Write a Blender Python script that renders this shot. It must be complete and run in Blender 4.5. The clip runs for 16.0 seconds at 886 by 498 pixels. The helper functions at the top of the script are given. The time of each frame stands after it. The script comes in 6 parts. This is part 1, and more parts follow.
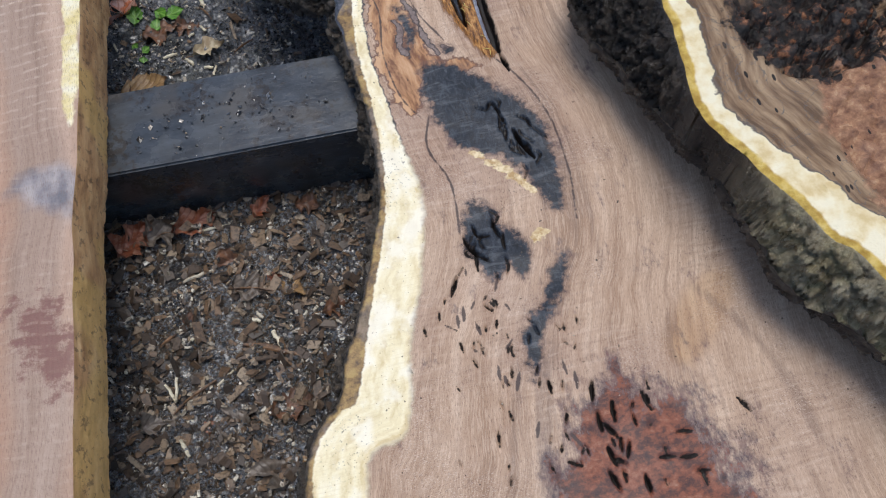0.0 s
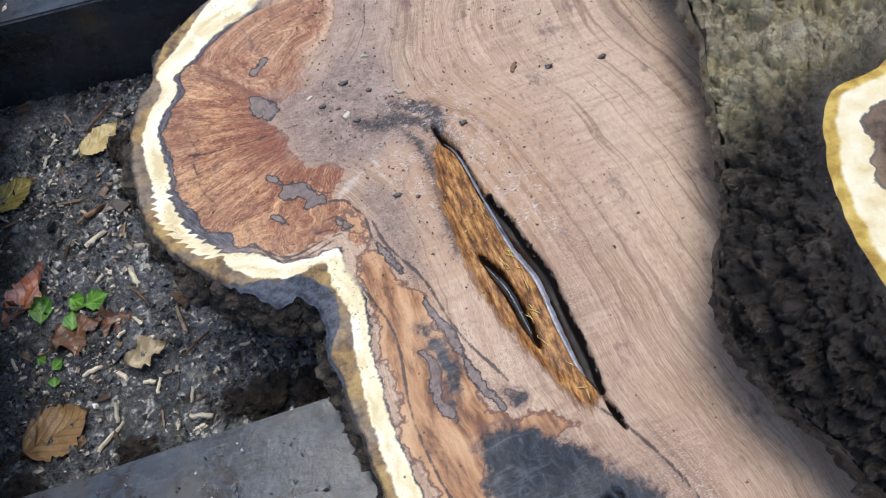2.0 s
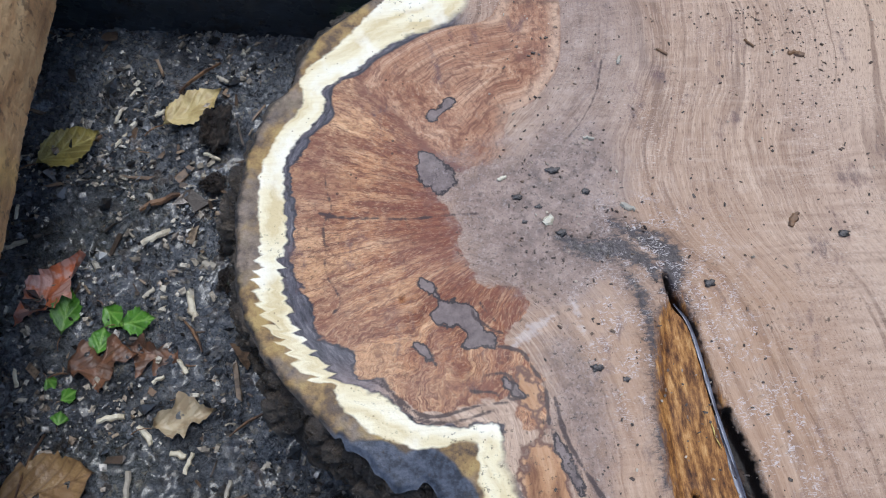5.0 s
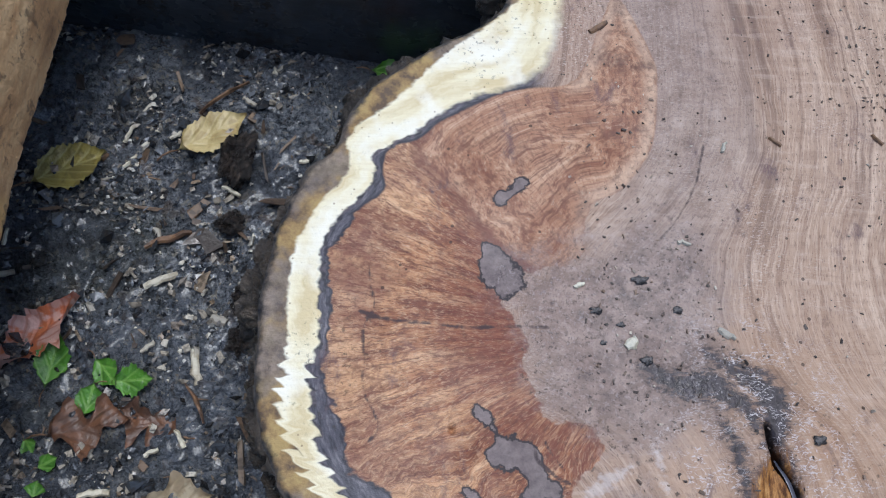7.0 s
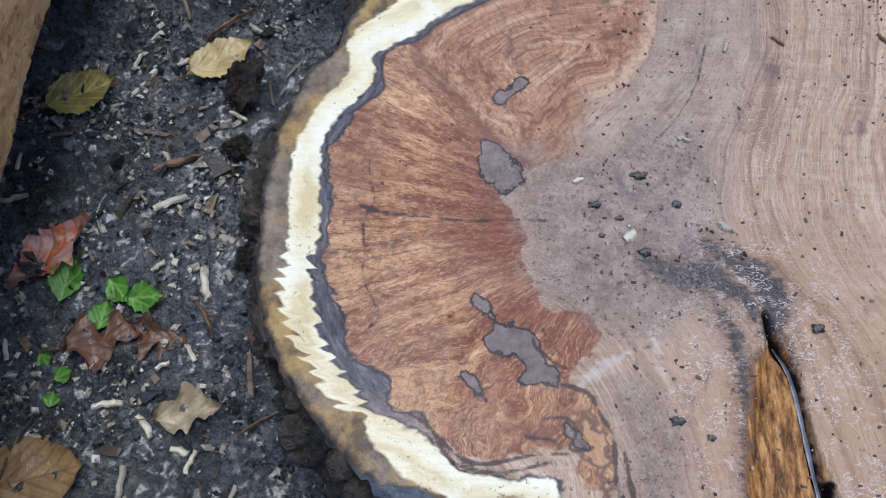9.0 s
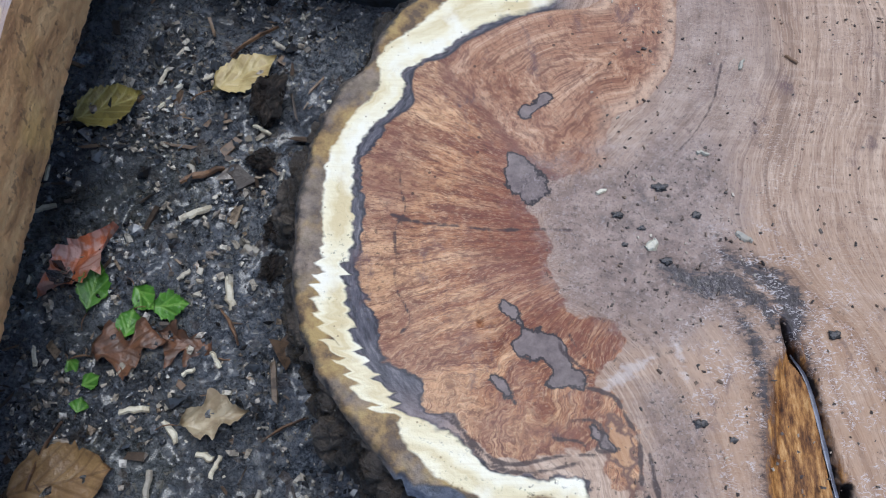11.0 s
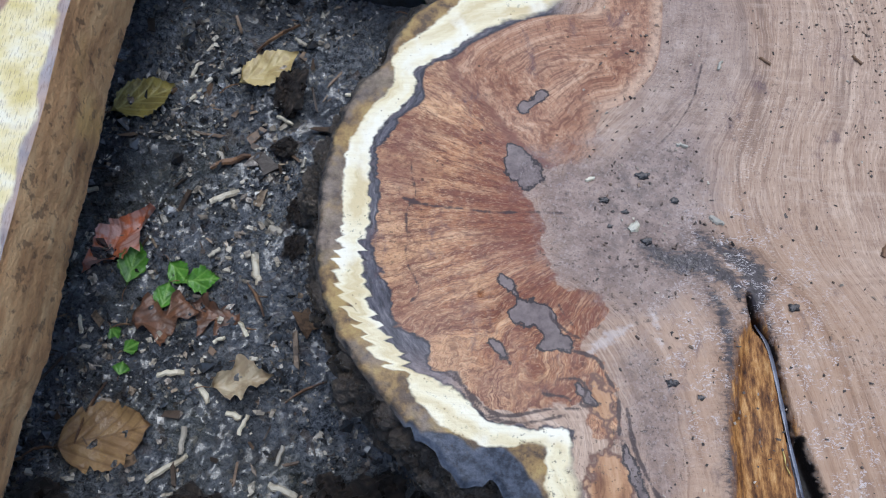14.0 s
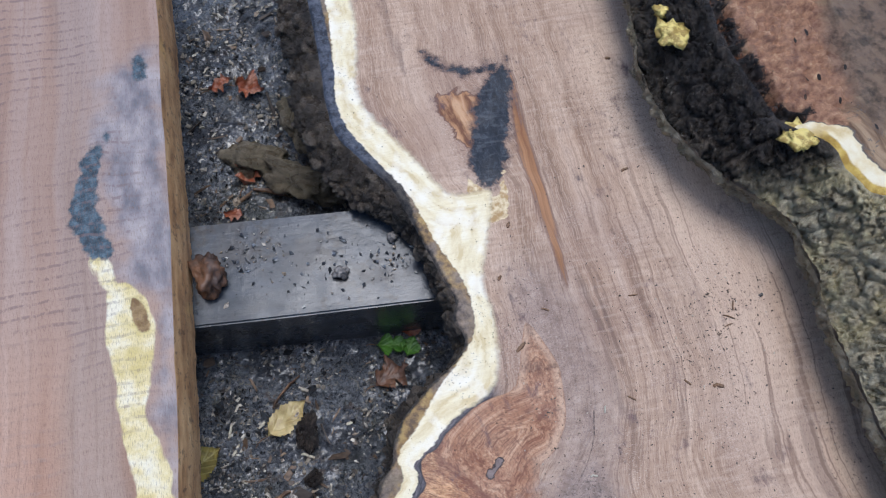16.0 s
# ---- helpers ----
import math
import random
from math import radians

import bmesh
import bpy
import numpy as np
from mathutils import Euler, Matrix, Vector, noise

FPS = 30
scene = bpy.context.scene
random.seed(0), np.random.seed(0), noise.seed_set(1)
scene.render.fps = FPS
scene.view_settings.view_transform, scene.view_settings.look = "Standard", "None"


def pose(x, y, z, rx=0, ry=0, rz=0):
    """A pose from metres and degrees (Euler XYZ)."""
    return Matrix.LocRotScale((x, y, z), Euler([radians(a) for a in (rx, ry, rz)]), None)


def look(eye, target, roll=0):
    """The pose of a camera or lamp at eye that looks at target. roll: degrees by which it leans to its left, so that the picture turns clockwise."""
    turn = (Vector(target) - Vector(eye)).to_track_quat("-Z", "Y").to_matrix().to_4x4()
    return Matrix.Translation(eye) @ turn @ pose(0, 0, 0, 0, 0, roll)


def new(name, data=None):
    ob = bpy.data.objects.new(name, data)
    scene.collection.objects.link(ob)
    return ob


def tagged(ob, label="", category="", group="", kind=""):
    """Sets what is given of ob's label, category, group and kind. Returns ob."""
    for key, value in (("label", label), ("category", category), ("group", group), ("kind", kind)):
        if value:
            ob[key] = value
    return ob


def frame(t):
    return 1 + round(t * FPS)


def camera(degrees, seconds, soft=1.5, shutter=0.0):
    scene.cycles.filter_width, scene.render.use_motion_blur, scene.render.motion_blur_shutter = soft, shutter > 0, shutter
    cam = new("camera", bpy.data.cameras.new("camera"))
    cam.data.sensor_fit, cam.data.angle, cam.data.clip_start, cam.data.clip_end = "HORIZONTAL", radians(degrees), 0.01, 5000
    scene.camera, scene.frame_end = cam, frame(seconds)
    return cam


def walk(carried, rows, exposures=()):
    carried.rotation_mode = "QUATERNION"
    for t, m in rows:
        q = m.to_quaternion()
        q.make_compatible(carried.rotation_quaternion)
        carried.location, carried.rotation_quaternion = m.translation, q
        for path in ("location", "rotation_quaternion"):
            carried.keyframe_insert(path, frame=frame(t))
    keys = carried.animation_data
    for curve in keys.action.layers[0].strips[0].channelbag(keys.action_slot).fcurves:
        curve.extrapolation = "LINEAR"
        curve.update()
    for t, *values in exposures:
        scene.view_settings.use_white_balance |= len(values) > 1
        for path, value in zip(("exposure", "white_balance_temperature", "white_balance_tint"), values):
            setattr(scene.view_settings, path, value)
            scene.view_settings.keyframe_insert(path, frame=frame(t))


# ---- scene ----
cam = camera(61.5, 16.0, soft=1.1)
PATH = [
    (0, (-0.031, -0.137, 0.715), (0.096, 0.621, -1.132), -4.2),
    (0.5, (0.003, -0.025, 0.667), (0.097, 0.738, -1.18), -8.6),
    (1, (0.023, 0.075, 0.634), (0.145, 0.845, -1.208), -11.3),
    (1.5, (0.018, 0.135, 0.555), (0.127, 0.929, -1.277), -13.4),
    (2, (0.016, 0.197, 0.56), (0.169, 1.075, -1.23), -10.7),
    (2.5, (0.018, 0.238, 0.563), (0.211, 1.159, -1.201), -7.6),
    (3, (-0.012, 0.282, 0.566), (0.177, 1.215, -1.193), -5.1),
    (3.5, (-0.034, 0.32, 0.563), (0.14, 1.222, -1.214), -2.9),
    (3.7, (-0.041, 0.319, 0.561), (0.112, 1.21, -1.223), -2.2),
    (5.8, (-0.05, 0.419, 0.433), (0.025, 1.15, -1.427), 4.9),
    (6, (-0.055, 0.425, 0.434), (0.019, 1.153, -1.428), 5.5),
    (6.5, (-0.062, 0.437, 0.434), (0.014, 1.156, -1.431), 6.8),
    (7, (-0.07, 0.453, 0.435), (0.02, 1.178, -1.427), 8.4),
    (7.5, (-0.075, 0.466, 0.435), (0.011, 1.196, -1.425), 8.8),
    (8, (-0.065, 0.443, 0.427), (0.012, 1.143, -1.444), 8.3),
    (8.5, (-0.06, 0.419, 0.422), (-0.015, 1.084, -1.464), 5.4),
    (9, (-0.061, 0.419, 0.426), (-0.019, 1.088, -1.459), 4.8),
    (9.5, (-0.069, 0.423, 0.436), (-0.017, 1.132, -1.434), 5.2),
    (10, (-0.076, 0.416, 0.434), (-0.02, 1.131, -1.433), 5.4),
    (12.3, (-0.073, 0.41, 0.435), (-0.035, 1.122, -1.434), 5.3),
    (12.5, (-0.075, 0.412, 0.435), (-0.033, 1.126, -1.432), 5.6),
    (13, (-0.077, 0.412, 0.434), (-0.043, 1.135, -1.43), 5.0),
    (13.5, (-0.073, 0.409, 0.436), (-0.04, 1.124, -1.432), 4.9),
    (14, (-0.073, 0.392, 0.473), (-0.053, 1.075, -1.406), 3.8),
    (14.5, (-0.087, 0.376, 0.58), (-0.078, 0.968, -1.33), -0.4),
    (15, (-0.08, 0.441, 0.661), (-0.033, 1.027, -1.251), -1.1),
    (15.5, (-0.091, 0.502, 0.703), (0.017, 1.097, -1.203), 0.5),
    (16, (-0.1, 0.559, 0.751), (0.124, 1.259, -1.109), 5.8),
]
walk(cam, [(t, look(eye, target, roll)) for t, eye, target, roll in PATH],
     exposures=[(0, 0.18, 6500, 9), (1.5, 0.38, 6500, 8), (2, 0.42, 6400, 9), (2.5, 0.36, 6400, 9), (3.5, 0.33, 6350, 9), (6, 0.16, 5850, 8), (10, 0.16, 5850, 8), (12.5, 0.16, 5750, 8), (13.5, 0.16, 5750, 8), (15, 0.2, 5850, 9), (16, 0.12, 5900, 11)])

# ---- light ----
world = bpy.data.worlds.new("overcast sky")
scene.world = world
world.use_nodes = True
wt = world.node_tree
sky = wt.nodes.new("ShaderNodeTexSky")
sky.sky_type, sky.sun_disc = "NISHITA", False
sky.sun_elevation, sky.sun_rotation = radians(76), radians(28)
sky.air_density, sky.dust_density, sky.ozone_density = 1.0, 2.0, 1.0
wt.links.new(sky.outputs[0], wt.nodes["Background"].inputs[0])
wt.nodes["Background"].inputs[1].default_value = 0.145
lamp = bpy.data.lights.new("sun", "SUN")
lamp.energy, lamp.angle, lamp.color = 1.75, radians(34), (1.0, 0.98, 0.95)
sun = new("sun", lamp)
sun.matrix_world = look((0.40, 1.25, 3.6), (0, 0.5, 0))

# ---- shader helpers ----


class Shade:
    """One node material, written as expressions."""

    def __init__(self, name):
        self.mat = bpy.data.materials.new(name)
        self.mat.use_nodes = True
        self.t = self.mat.node_tree
        self.b = self.t.nodes["Principled BSDF"]
        self.p = self.t.nodes.new("ShaderNodeTexCoord").outputs["Object"]

    def put(self, sock, v):
        if isinstance(v, bpy.types.NodeSocket):
            self.t.links.new(v, sock)
        elif v is not None:
            sock.default_value = (*v, 1) if isinstance(v, tuple) and len(v) == 3 and sock.type == "RGBA" else v

    def m(self, op, a, b=None, c=None):
        n = self.t.nodes.new("ShaderNodeMath")
        n.operation = op
        for s, v in zip(n.inputs, (a, b, c)):
            self.put(s, v)
        return n.outputs[0]

    def sm(self, x, lo, hi, a=0.0, b=1.0):
        n = self.t.nodes.new("ShaderNodeMapRange")
        n.interpolation_type = "SMOOTHSTEP"
        for s, v in zip(n.inputs, (x, lo, hi, a, b)):
            self.put(s, v)
        return n.outputs[0]

    def mix(self, f, a, b, blend="MIX"):
        n = self.t.nodes.new("ShaderNodeMix")
        n.data_type, n.blend_type = "RGBA", blend
        self.put(n.inputs[0], f), self.put(n.inputs[6], a), self.put(n.inputs[7], b)
        return n.outputs[2]

    def noise(self, vec, scale, detail=4.0, rough=0.55, dist=0.0):
        n = self.t.nodes.new("ShaderNodeTexNoise")
        self.put(n.inputs["Vector"], vec)
        for k, v in (("Scale", scale), ("Detail", detail), ("Roughness", rough), ("Distortion", dist)):
            self.put(n.inputs[k], v)
        return self.m("MULTIPLY_ADD", n.outputs[0], 1.8, -0.4)

    def voro(self, vec, scale, feature="F1", out="Distance"):
        n = self.t.nodes.new("ShaderNodeTexVoronoi")
        n.feature = feature
        self.put(n.inputs["Vector"], vec), self.put(n.inputs["Scale"], scale)
        return n.outputs[out]

    def comb(self, x, y, z=0.0):
        n = self.t.nodes.new("ShaderNodeCombineXYZ")
        for s, v in zip(n.inputs, (x, y, z)):
            self.put(s, v)
        return n.outputs[0]

    def sep(self, v):
        n = self.t.nodes.new("ShaderNodeSeparateXYZ")
        self.put(n.inputs[0], v)
        return n.outputs

    def scaled(self, v, x, y, z):
        n = self.t.nodes.new("ShaderNodeMapping")
        self.put(n.inputs["Vector"], v)
        n.inputs["Scale"].default_value = (x, y, z)
        return n.outputs[0]

    def attr(self, name):
        n = self.t.nodes.new("ShaderNodeAttribute")
        n.attribute_name = name
        return n.outputs["Fac"]

    def island(self):
        return self.t.nodes.new("ShaderNodeNewGeometry").outputs["Random Per Island"]

    def chance(self):
        return self.t.nodes.new("ShaderNodeObjectInfo").outputs["Random"]

    def ramp(self, f, *stops, constant=False):
        n = self.t.nodes.new("ShaderNodeValToRGB")
        if constant:
            n.color_ramp.interpolation = "CONSTANT"
        e = n.color_ramp.elements
        while len(e) < len(stops):
            e.new(0.5)
        for el, (pos, col) in zip(e, stops):
            el.position, el.color = pos, (*col, 1)
        self.put(n.inputs[0], f)
        return n.outputs[0]

    def done(self, color, rough=0.6, height=None, strength=0.4, dist=0.002, spec=0.5, coat=None, trans=None):
        self.put(self.b.inputs["Base Color"], color)
        self.put(self.b.inputs["Roughness"], rough)
        self.put(self.b.inputs["Specular IOR Level"], spec)
        if coat is not None:
            self.put(self.b.inputs["Coat Weight"], coat)
            self.b.inputs["Coat Roughness"].default_value = 0.18
        if height is not None:
            n = self.t.nodes.new("ShaderNodeBump")
            n.inputs["Strength"].default_value, n.inputs["Distance"].default_value = strength, dist
            self.put(n.inputs["Height"], height)
            self.t.links.new(n.outputs[0], self.b.inputs["Normal"])
        return self.mat


# ---- materials ----
def slab_wood():
    s = Shade("damp figured slab wood")
    u, v = s.attr("grain_u"), s.attr("grain_v")
    wob = s.noise(s.p, 22, 3)
    fine = s.noise(s.p, 160, 4, 0.6)
    jag = s.noise(s.scaled(s.p, 1, 1.6, 1), 130, 2, 0.5)
    uu = s.m("ADD", u, s.m("MULTIPLY", s.m("SUBTRACT", wob, 0.5), 0.007))
    g1 = s.noise(s.comb(uu, s.m("MULTIPLY", v, 0.05)), 38, 5, 0.6)
    g2 = s.noise(s.comb(uu, s.m("MULTIPLY", v, 0.035)), 190, 4, 0.6)
    g3 = s.noise(s.comb(uu, s.m("MULTIPLY", v, 0.06)), 900, 2, 0.5)
    pore = s.noise(s.comb(u, s.m("MULTIPLY", v, 0.12)), 2200, 1, 0.5)
    heart = s.ramp(g1, (0.12, (0.225, 0.138, 0.088)), (0.38, (0.36, 0.235, 0.158)), (0.6, (0.46, 0.318, 0.222)), (0.9, (0.60, 0.45, 0.335)))
    near = s.sm(s.m("ABSOLUTE", s.m("SUBTRACT", s.sep(s.p)[1], 0.56)), 0.34, 0.16, 0.45, 1)
    heart = s.mix(s.m("MULTIPLY", near, s.sm(g2, 0.48, 0.75, 0, 0.4)), heart, (0.23, 0.14, 0.10))
    heart = s.mix(s.sm(g3, 0.45, 0.72, 0, 0.38), heart, (0.66, 0.50, 0.375))
    heart = s.mix(s.sm(s.noise(s.p, 7, 2), 0.45, 0.7, 0, 0.45), heart, (0.33, 0.215, 0.16))
    # brown flame figure, deepened to carry shadow tone beside the upper slab
    heart = s.mix(s.sm(s.attr("warm"), 0, 1, 0, 0.8), heart, s.ramp(s.noise(s.comb(uu, s.m("MULTIPLY", v, 0.10)), 85, 4, 0.6, 0.5), (0.25, (0.20, 0.10, 0.048)), (0.5, (0.37, 0.21, 0.105)), (0.75, (0.50, 0.33, 0.19))))
    flank = s.m("ADD", s.sep(s.p)[0], s.m("MULTIPLY", s.m("SUBTRACT", s.noise(s.p, 9, 3), 0.5), 0.06))
    heart = s.mix(s.m("MULTIPLY", s.sm(flank, 0.125, 0.20, 0, 0.5), s.sm(s.sep(s.p)[1], 0.30, 0.55, 0.35, 1)), heart, (0.66, 0.50, 0.375))
    ring = s.noise(s.comb(uu, s.m("MULTIPLY", v, 0.03)), 52, 2, 0.5)
    heart = s.mix(s.m("MULTIPLY", s.sm(s.m("ABSOLUTE", s.m("SUBTRACT", ring, 0.42)), 0.01, 0.05, 0.62, 0), s.m("MULTIPLY", near, s.sm(s.noise(s.p, 10, 2), 0.25, 0.55, 0.2, 1))), heart, (0.19, 0.115, 0.08))
    # dark bands along the grain
    heart = s.mix(s.m("MULTIPLY", s.sm(s.m("ADD", s.attr("band"), s.m("MULTIPLY", s.m("SUBTRACT", g2, 0.5), 0.012)), -0.003, 0.005), 0.42), heart, (0.13, 0.085, 0.07))
    # cross ripple of the saw
    rip = s.noise(s.scaled(s.p, 7, 40, 1), 6.5, 3, 0.55, 0.3)
    heart = s.mix(s.m("MULTIPLY", s.sm(rip, 0.52, 0.8, 0, 0.26), s.sm(s.noise(s.p, 8, 2), 0.3, 0.62)), heart, (0.20, 0.118, 0.084))
    heart = s.mix(s.m("MULTIPLY", s.sm(rip, 0.45, 0.2, 0, 0.22), s.sm(s.noise(s.p, 8, 2), 0.3, 0.62)), heart, (0.66, 0.52, 0.41))
    heart = s.mix(s.sm(pore, 0.58, 0.85, 0, 0.5), heart, (0.13, 0.08, 0.06))
    tear = s.noise(s.scaled(s.p, 1, 2.5, 1), 620, 3, 0.7)
    worn = s.sm(s.noise(s.p, 14, 3), 0.4, 0.75)
    heart = s.mix(s.m("MULTIPLY", worn, s.sm(tear, 0.60, 0.8, 0, 0.6)), heart, (0.66, 0.56, 0.48))
    heart = s.mix(s.m("MULTIPLY", worn, s.sm(tear, 0.40, 0.15, 0, 0.6)), heart, (0.12, 0.075, 0.06))
    heart = s.mix(s.m("MULTIPLY", s.attr("tawny"), s.sm(s.noise(s.p, 30, 4, 0.65), 0.25, 0.6, 0.25, 0.62)), heart, s.ramp(g2, (0.2, (0.24, 0.125, 0.065)), (0.5, (0.38, 0.225, 0.13)), (0.8, (0.50, 0.33, 0.21))))
    # growth stained grey beside the burl
    heart = s.mix(s.m("MULTIPLY", s.attr("ash"), 0.5), heart, s.ramp(s.noise(s.p, 90, 5, 0.7), (0.2, (0.15, 0.108, 0.094)), (0.5, (0.285, 0.218, 0.188)), (0.85, (0.42, 0.335, 0.29))))
    # burl fan: streaks that spread from beyond the eye
    ang, rad = s.attr("fan_a"), s.attr("fan_r")
    curly = s.noise(s.p, 26, 4, 0.6)
    wa = s.m("ADD", ang, s.m("MULTIPLY", s.m("SUBTRACT", curly, 0.5), s.sm(s.sep(s.p)[1], 0.50, 0.455, 0.045, 0.30)))
    ray = s.noise(s.comb(wa, s.m("MULTIPLY", rad, 1.3)), 15, 4, 0.65)
    ray2 = s.noise(s.comb(wa, s.m("MULTIPLY", rad, 1.1)), 52, 5, 0.72)
    ray3 = s.noise(s.comb(wa, s.m("MULTIPLY", rad, 1.3)), 150, 4, 0.7)
    rr = s.m("ADD", rad, s.m("MULTIPLY", s.m("SUBTRACT", s.noise(s.comb(ang, 0.0), 11, 4, 0.65), 0.5), 0.022))
    burl = s.ramp(ray, (0.22, (0.15, 0.046, 0.024)), (0.42, (0.34, 0.138, 0.062)), (0.58, (0.52, 0.26, 0.122)), (0.78, (0.70, 0.42, 0.225)))
    burl = s.mix(s.sm(rr, 0.098, 0.122, 0, 0.45), burl, (0.60, 0.37, 0.21))
    burl = s.mix(s.m("MULTIPLY", s.sm(rr, 0.105, 0.055), s.sm(s.sep(s.p)[1], 0.49, 0.56, 0.3, 0.75)), burl, (0.20, 0.062, 0.040))
    burl = s.mix(s.sm(ray2, 0.5, 0.68, 0, 0.75), burl, (0.125, 0.046, 0.032))
    burl = s.mix(s.sm(ray2, 0.45, 0.18, 0, 0.5), burl, (0.58, 0.36, 0.205))
    burl = s.mix(s.sm(ray3, 0.52, 0.78, 0, 0.65), burl, (0.085, 0.032, 0.024))
    burl = s.mix(s.sm(ray3, 0.42, 0.18, 0, 0.5), burl, (0.70, 0.49, 0.32))
    big = s.noise(s.comb(wa, s.m("MULTIPLY", rad, 2.2)), 5.5, 3, 0.55)
    burl = s.mix(s.sm(big, 0.46, 0.72, 0, 0.6), burl, (0.17, 0.055, 0.034))
    burl = s.mix(s.sm(big, 0.42, 0.2, 0, 0.4), burl, (0.62, 0.35, 0.17))
    rings = s.noise(s.comb(rr, s.m("MULTIPLY", ang, 0.01)), 135, 3, 0.6)
    burl = s.mix(s.sm(rings, 0.52, 0.70, 0, 0.55), burl, (0.19, 0.078, 0.05))
    ripple = s.noise(s.comb(rr, s.m("MULTIPLY", wa, 0.12)), 420, 3, 0.65)
    burl = s.mix(s.sm(ripple, 0.55, 0.75, 0, 0.42), burl, (0.66, 0.42, 0.24))
    burl = s.mix(s.sm(ripple, 0.42, 0.2, 0, 0.35), burl, (0.13, 0.05, 0.033))
    burl = s.mix(s.sm(s.noise(s.p, 24, 5, 0.65), 0.48, 0.82, 0, 0.7), burl, (0.175, 0.065, 0.047))
    curl = s.noise(s.p, 300, 3, 0.7, 1.0)
    burl = s.mix(s.sm(curl, 0.6, 0.9, 0, 0.28), burl, (0.64, 0.42, 0.26))
    burl = s.mix(s.m("MULTIPLY", s.sm(rr, 0.105, 0.055), s.sm(s.sep(s.p)[1], 0.46, 0.55, 0.15, 0.5)), burl, (0.17, 0.050, 0.036))
    # upper lobe: figure that runs along its outline
    lob = s.m("ADD", s.attr("lobe"), s.m("MULTIPLY", s.m("SUBTRACT", jag, 0.5), 0.003))
    lw = s.m("ADD", s.attr("lobe"), s.m("MULTIPLY", s.m("SUBTRACT", s.noise(s.p, 22, 3, 0.5), 0.5), 0.020))
    l1 = s.noise(s.comb(lw, s.m("MULTIPLY", rad, 0.8)), 48, 5, 0.72)
    l2 = s.noise(s.comb(lw, s.m("MULTIPLY", rad, 0.6)), 330, 5, 0.75)
    lcol = s.ramp(l1, (0.2, (0.20, 0.078, 0.045)), (0.45, (0.37, 0.185, 0.105)), (0.62, (0.48, 0.275, 0.165)), (0.85, (0.60, 0.39, 0.25)))
    lcol = s.mix(s.sm(l2, 0.47, 0.68, 0, 0.72), lcol, (0.165, 0.075, 0.05))
    lcol = s.mix(s.sm(l2, 0.43, 0.2, 0, 0.5), lcol, (0.64, 0.45, 0.30))
    lcol = s.mix(s.sm(ray2, 0.5, 0.7, 0, 0.35), lcol, (0.17, 0.06, 0.04))
    lcol = s.mix(s.m("MULTIPLY", s.sm(s.attr("lobe"), 0.010, 0.002), s.sm(s.sep(s.p)[0], -0.005, 0.015, 0, 0.5)), lcol, (0.62, 0.45, 0.315))
    lcol = s.mix(s.sm(s.noise(s.p, 40, 5, 0.7), 0.55, 0.85, 0, 0.7), lcol, (0.14, 0.08, 0.06))
    burl = s.mix(s.sm(lob, -0.0015, 0.0015), burl, lcol)
    burl = s.mix(s.m("MULTIPLY", s.sm(s.m("ABSOLUTE", s.m("ADD", lob, 0.0015)), 0.001, 0.004, 0.55, 0), s.sm(s.sep(s.p)[0], -0.01, -0.03)), burl, (0.17, 0.068, 0.047))
    fleck = s.noise(s.p, 420, 2)
    burl = s.mix(s.sm(fleck, 0.55, 0.75, 0, 0.3), burl, (0.10, 0.045, 0.03))
    bj = s.m("ADD", s.attr("burl"), s.m("MULTIPLY", s.m("SUBTRACT", jag, 0.5), s.sm(s.sep(s.p)[1], 0.60, 0.57, 0.0008, 0.005)))
    # blue-grey growth between the burl and the sapwood
    gcol = s.ramp(s.noise(s.comb(s.attr("sap_in"), s.m("MULTIPLY", ang, 0.03)), 420, 4, 0.7), (0.25, (0.045, 0.042, 0.05)), (0.55, (0.105, 0.098, 0.110)), (0.85, (0.21, 0.185, 0.19)))
    gcol = s.mix(s.sm(s.sep(s.p)[1], 0.47, 0.445, 0, 0.75), gcol, s.ramp(s.noise(s.p, 120, 4, 0.65), (0.2, (0.17, 0.115, 0.105)), (0.8, (0.37, 0.28, 0.255))))
    heart = s.mix(s.attr("gap"), heart, s.mix(s.sm(bj, -0.0022, -0.0008, 0, 0.75), gcol, (0.030, 0.027, 0.034)))
    col = s.mix(s.sm(bj, -0.0008, 0.0006), heart, burl)
    # spalted orange patches with dark rims
    oj = s.m("ADD", s.attr("orange"), s.m("MULTIPLY", s.m("SUBTRACT", s.noise(s.p, 48, 4, 0.6), 0.5), 0.024))
    ocol = s.ramp(s.noise(s.comb(uu, s.m("MULTIPLY", v, 0.2)), 90, 5, 0.65, 0.4), (0.3, (0.17, 0.075, 0.04)), (0.5, (0.41, 0.215, 0.105)), (0.72, (0.54, 0.33, 0.185)))
    col = s.mix(s.sm(oj, -0.003, 0.0), col, (0.16, 0.085, 0.06))
    col = s.mix(s.sm(oj, 0.0, 0.0022), col, ocol)
    # red rotten wood
    rj = s.m("ADD", s.attr("red"), s.m("MULTIPLY", s.m("SUBTRACT", s.noise(s.scaled(s.p, 1.4, 0.8, 1), 34, 7, 0.75), 0.5), 0.085))
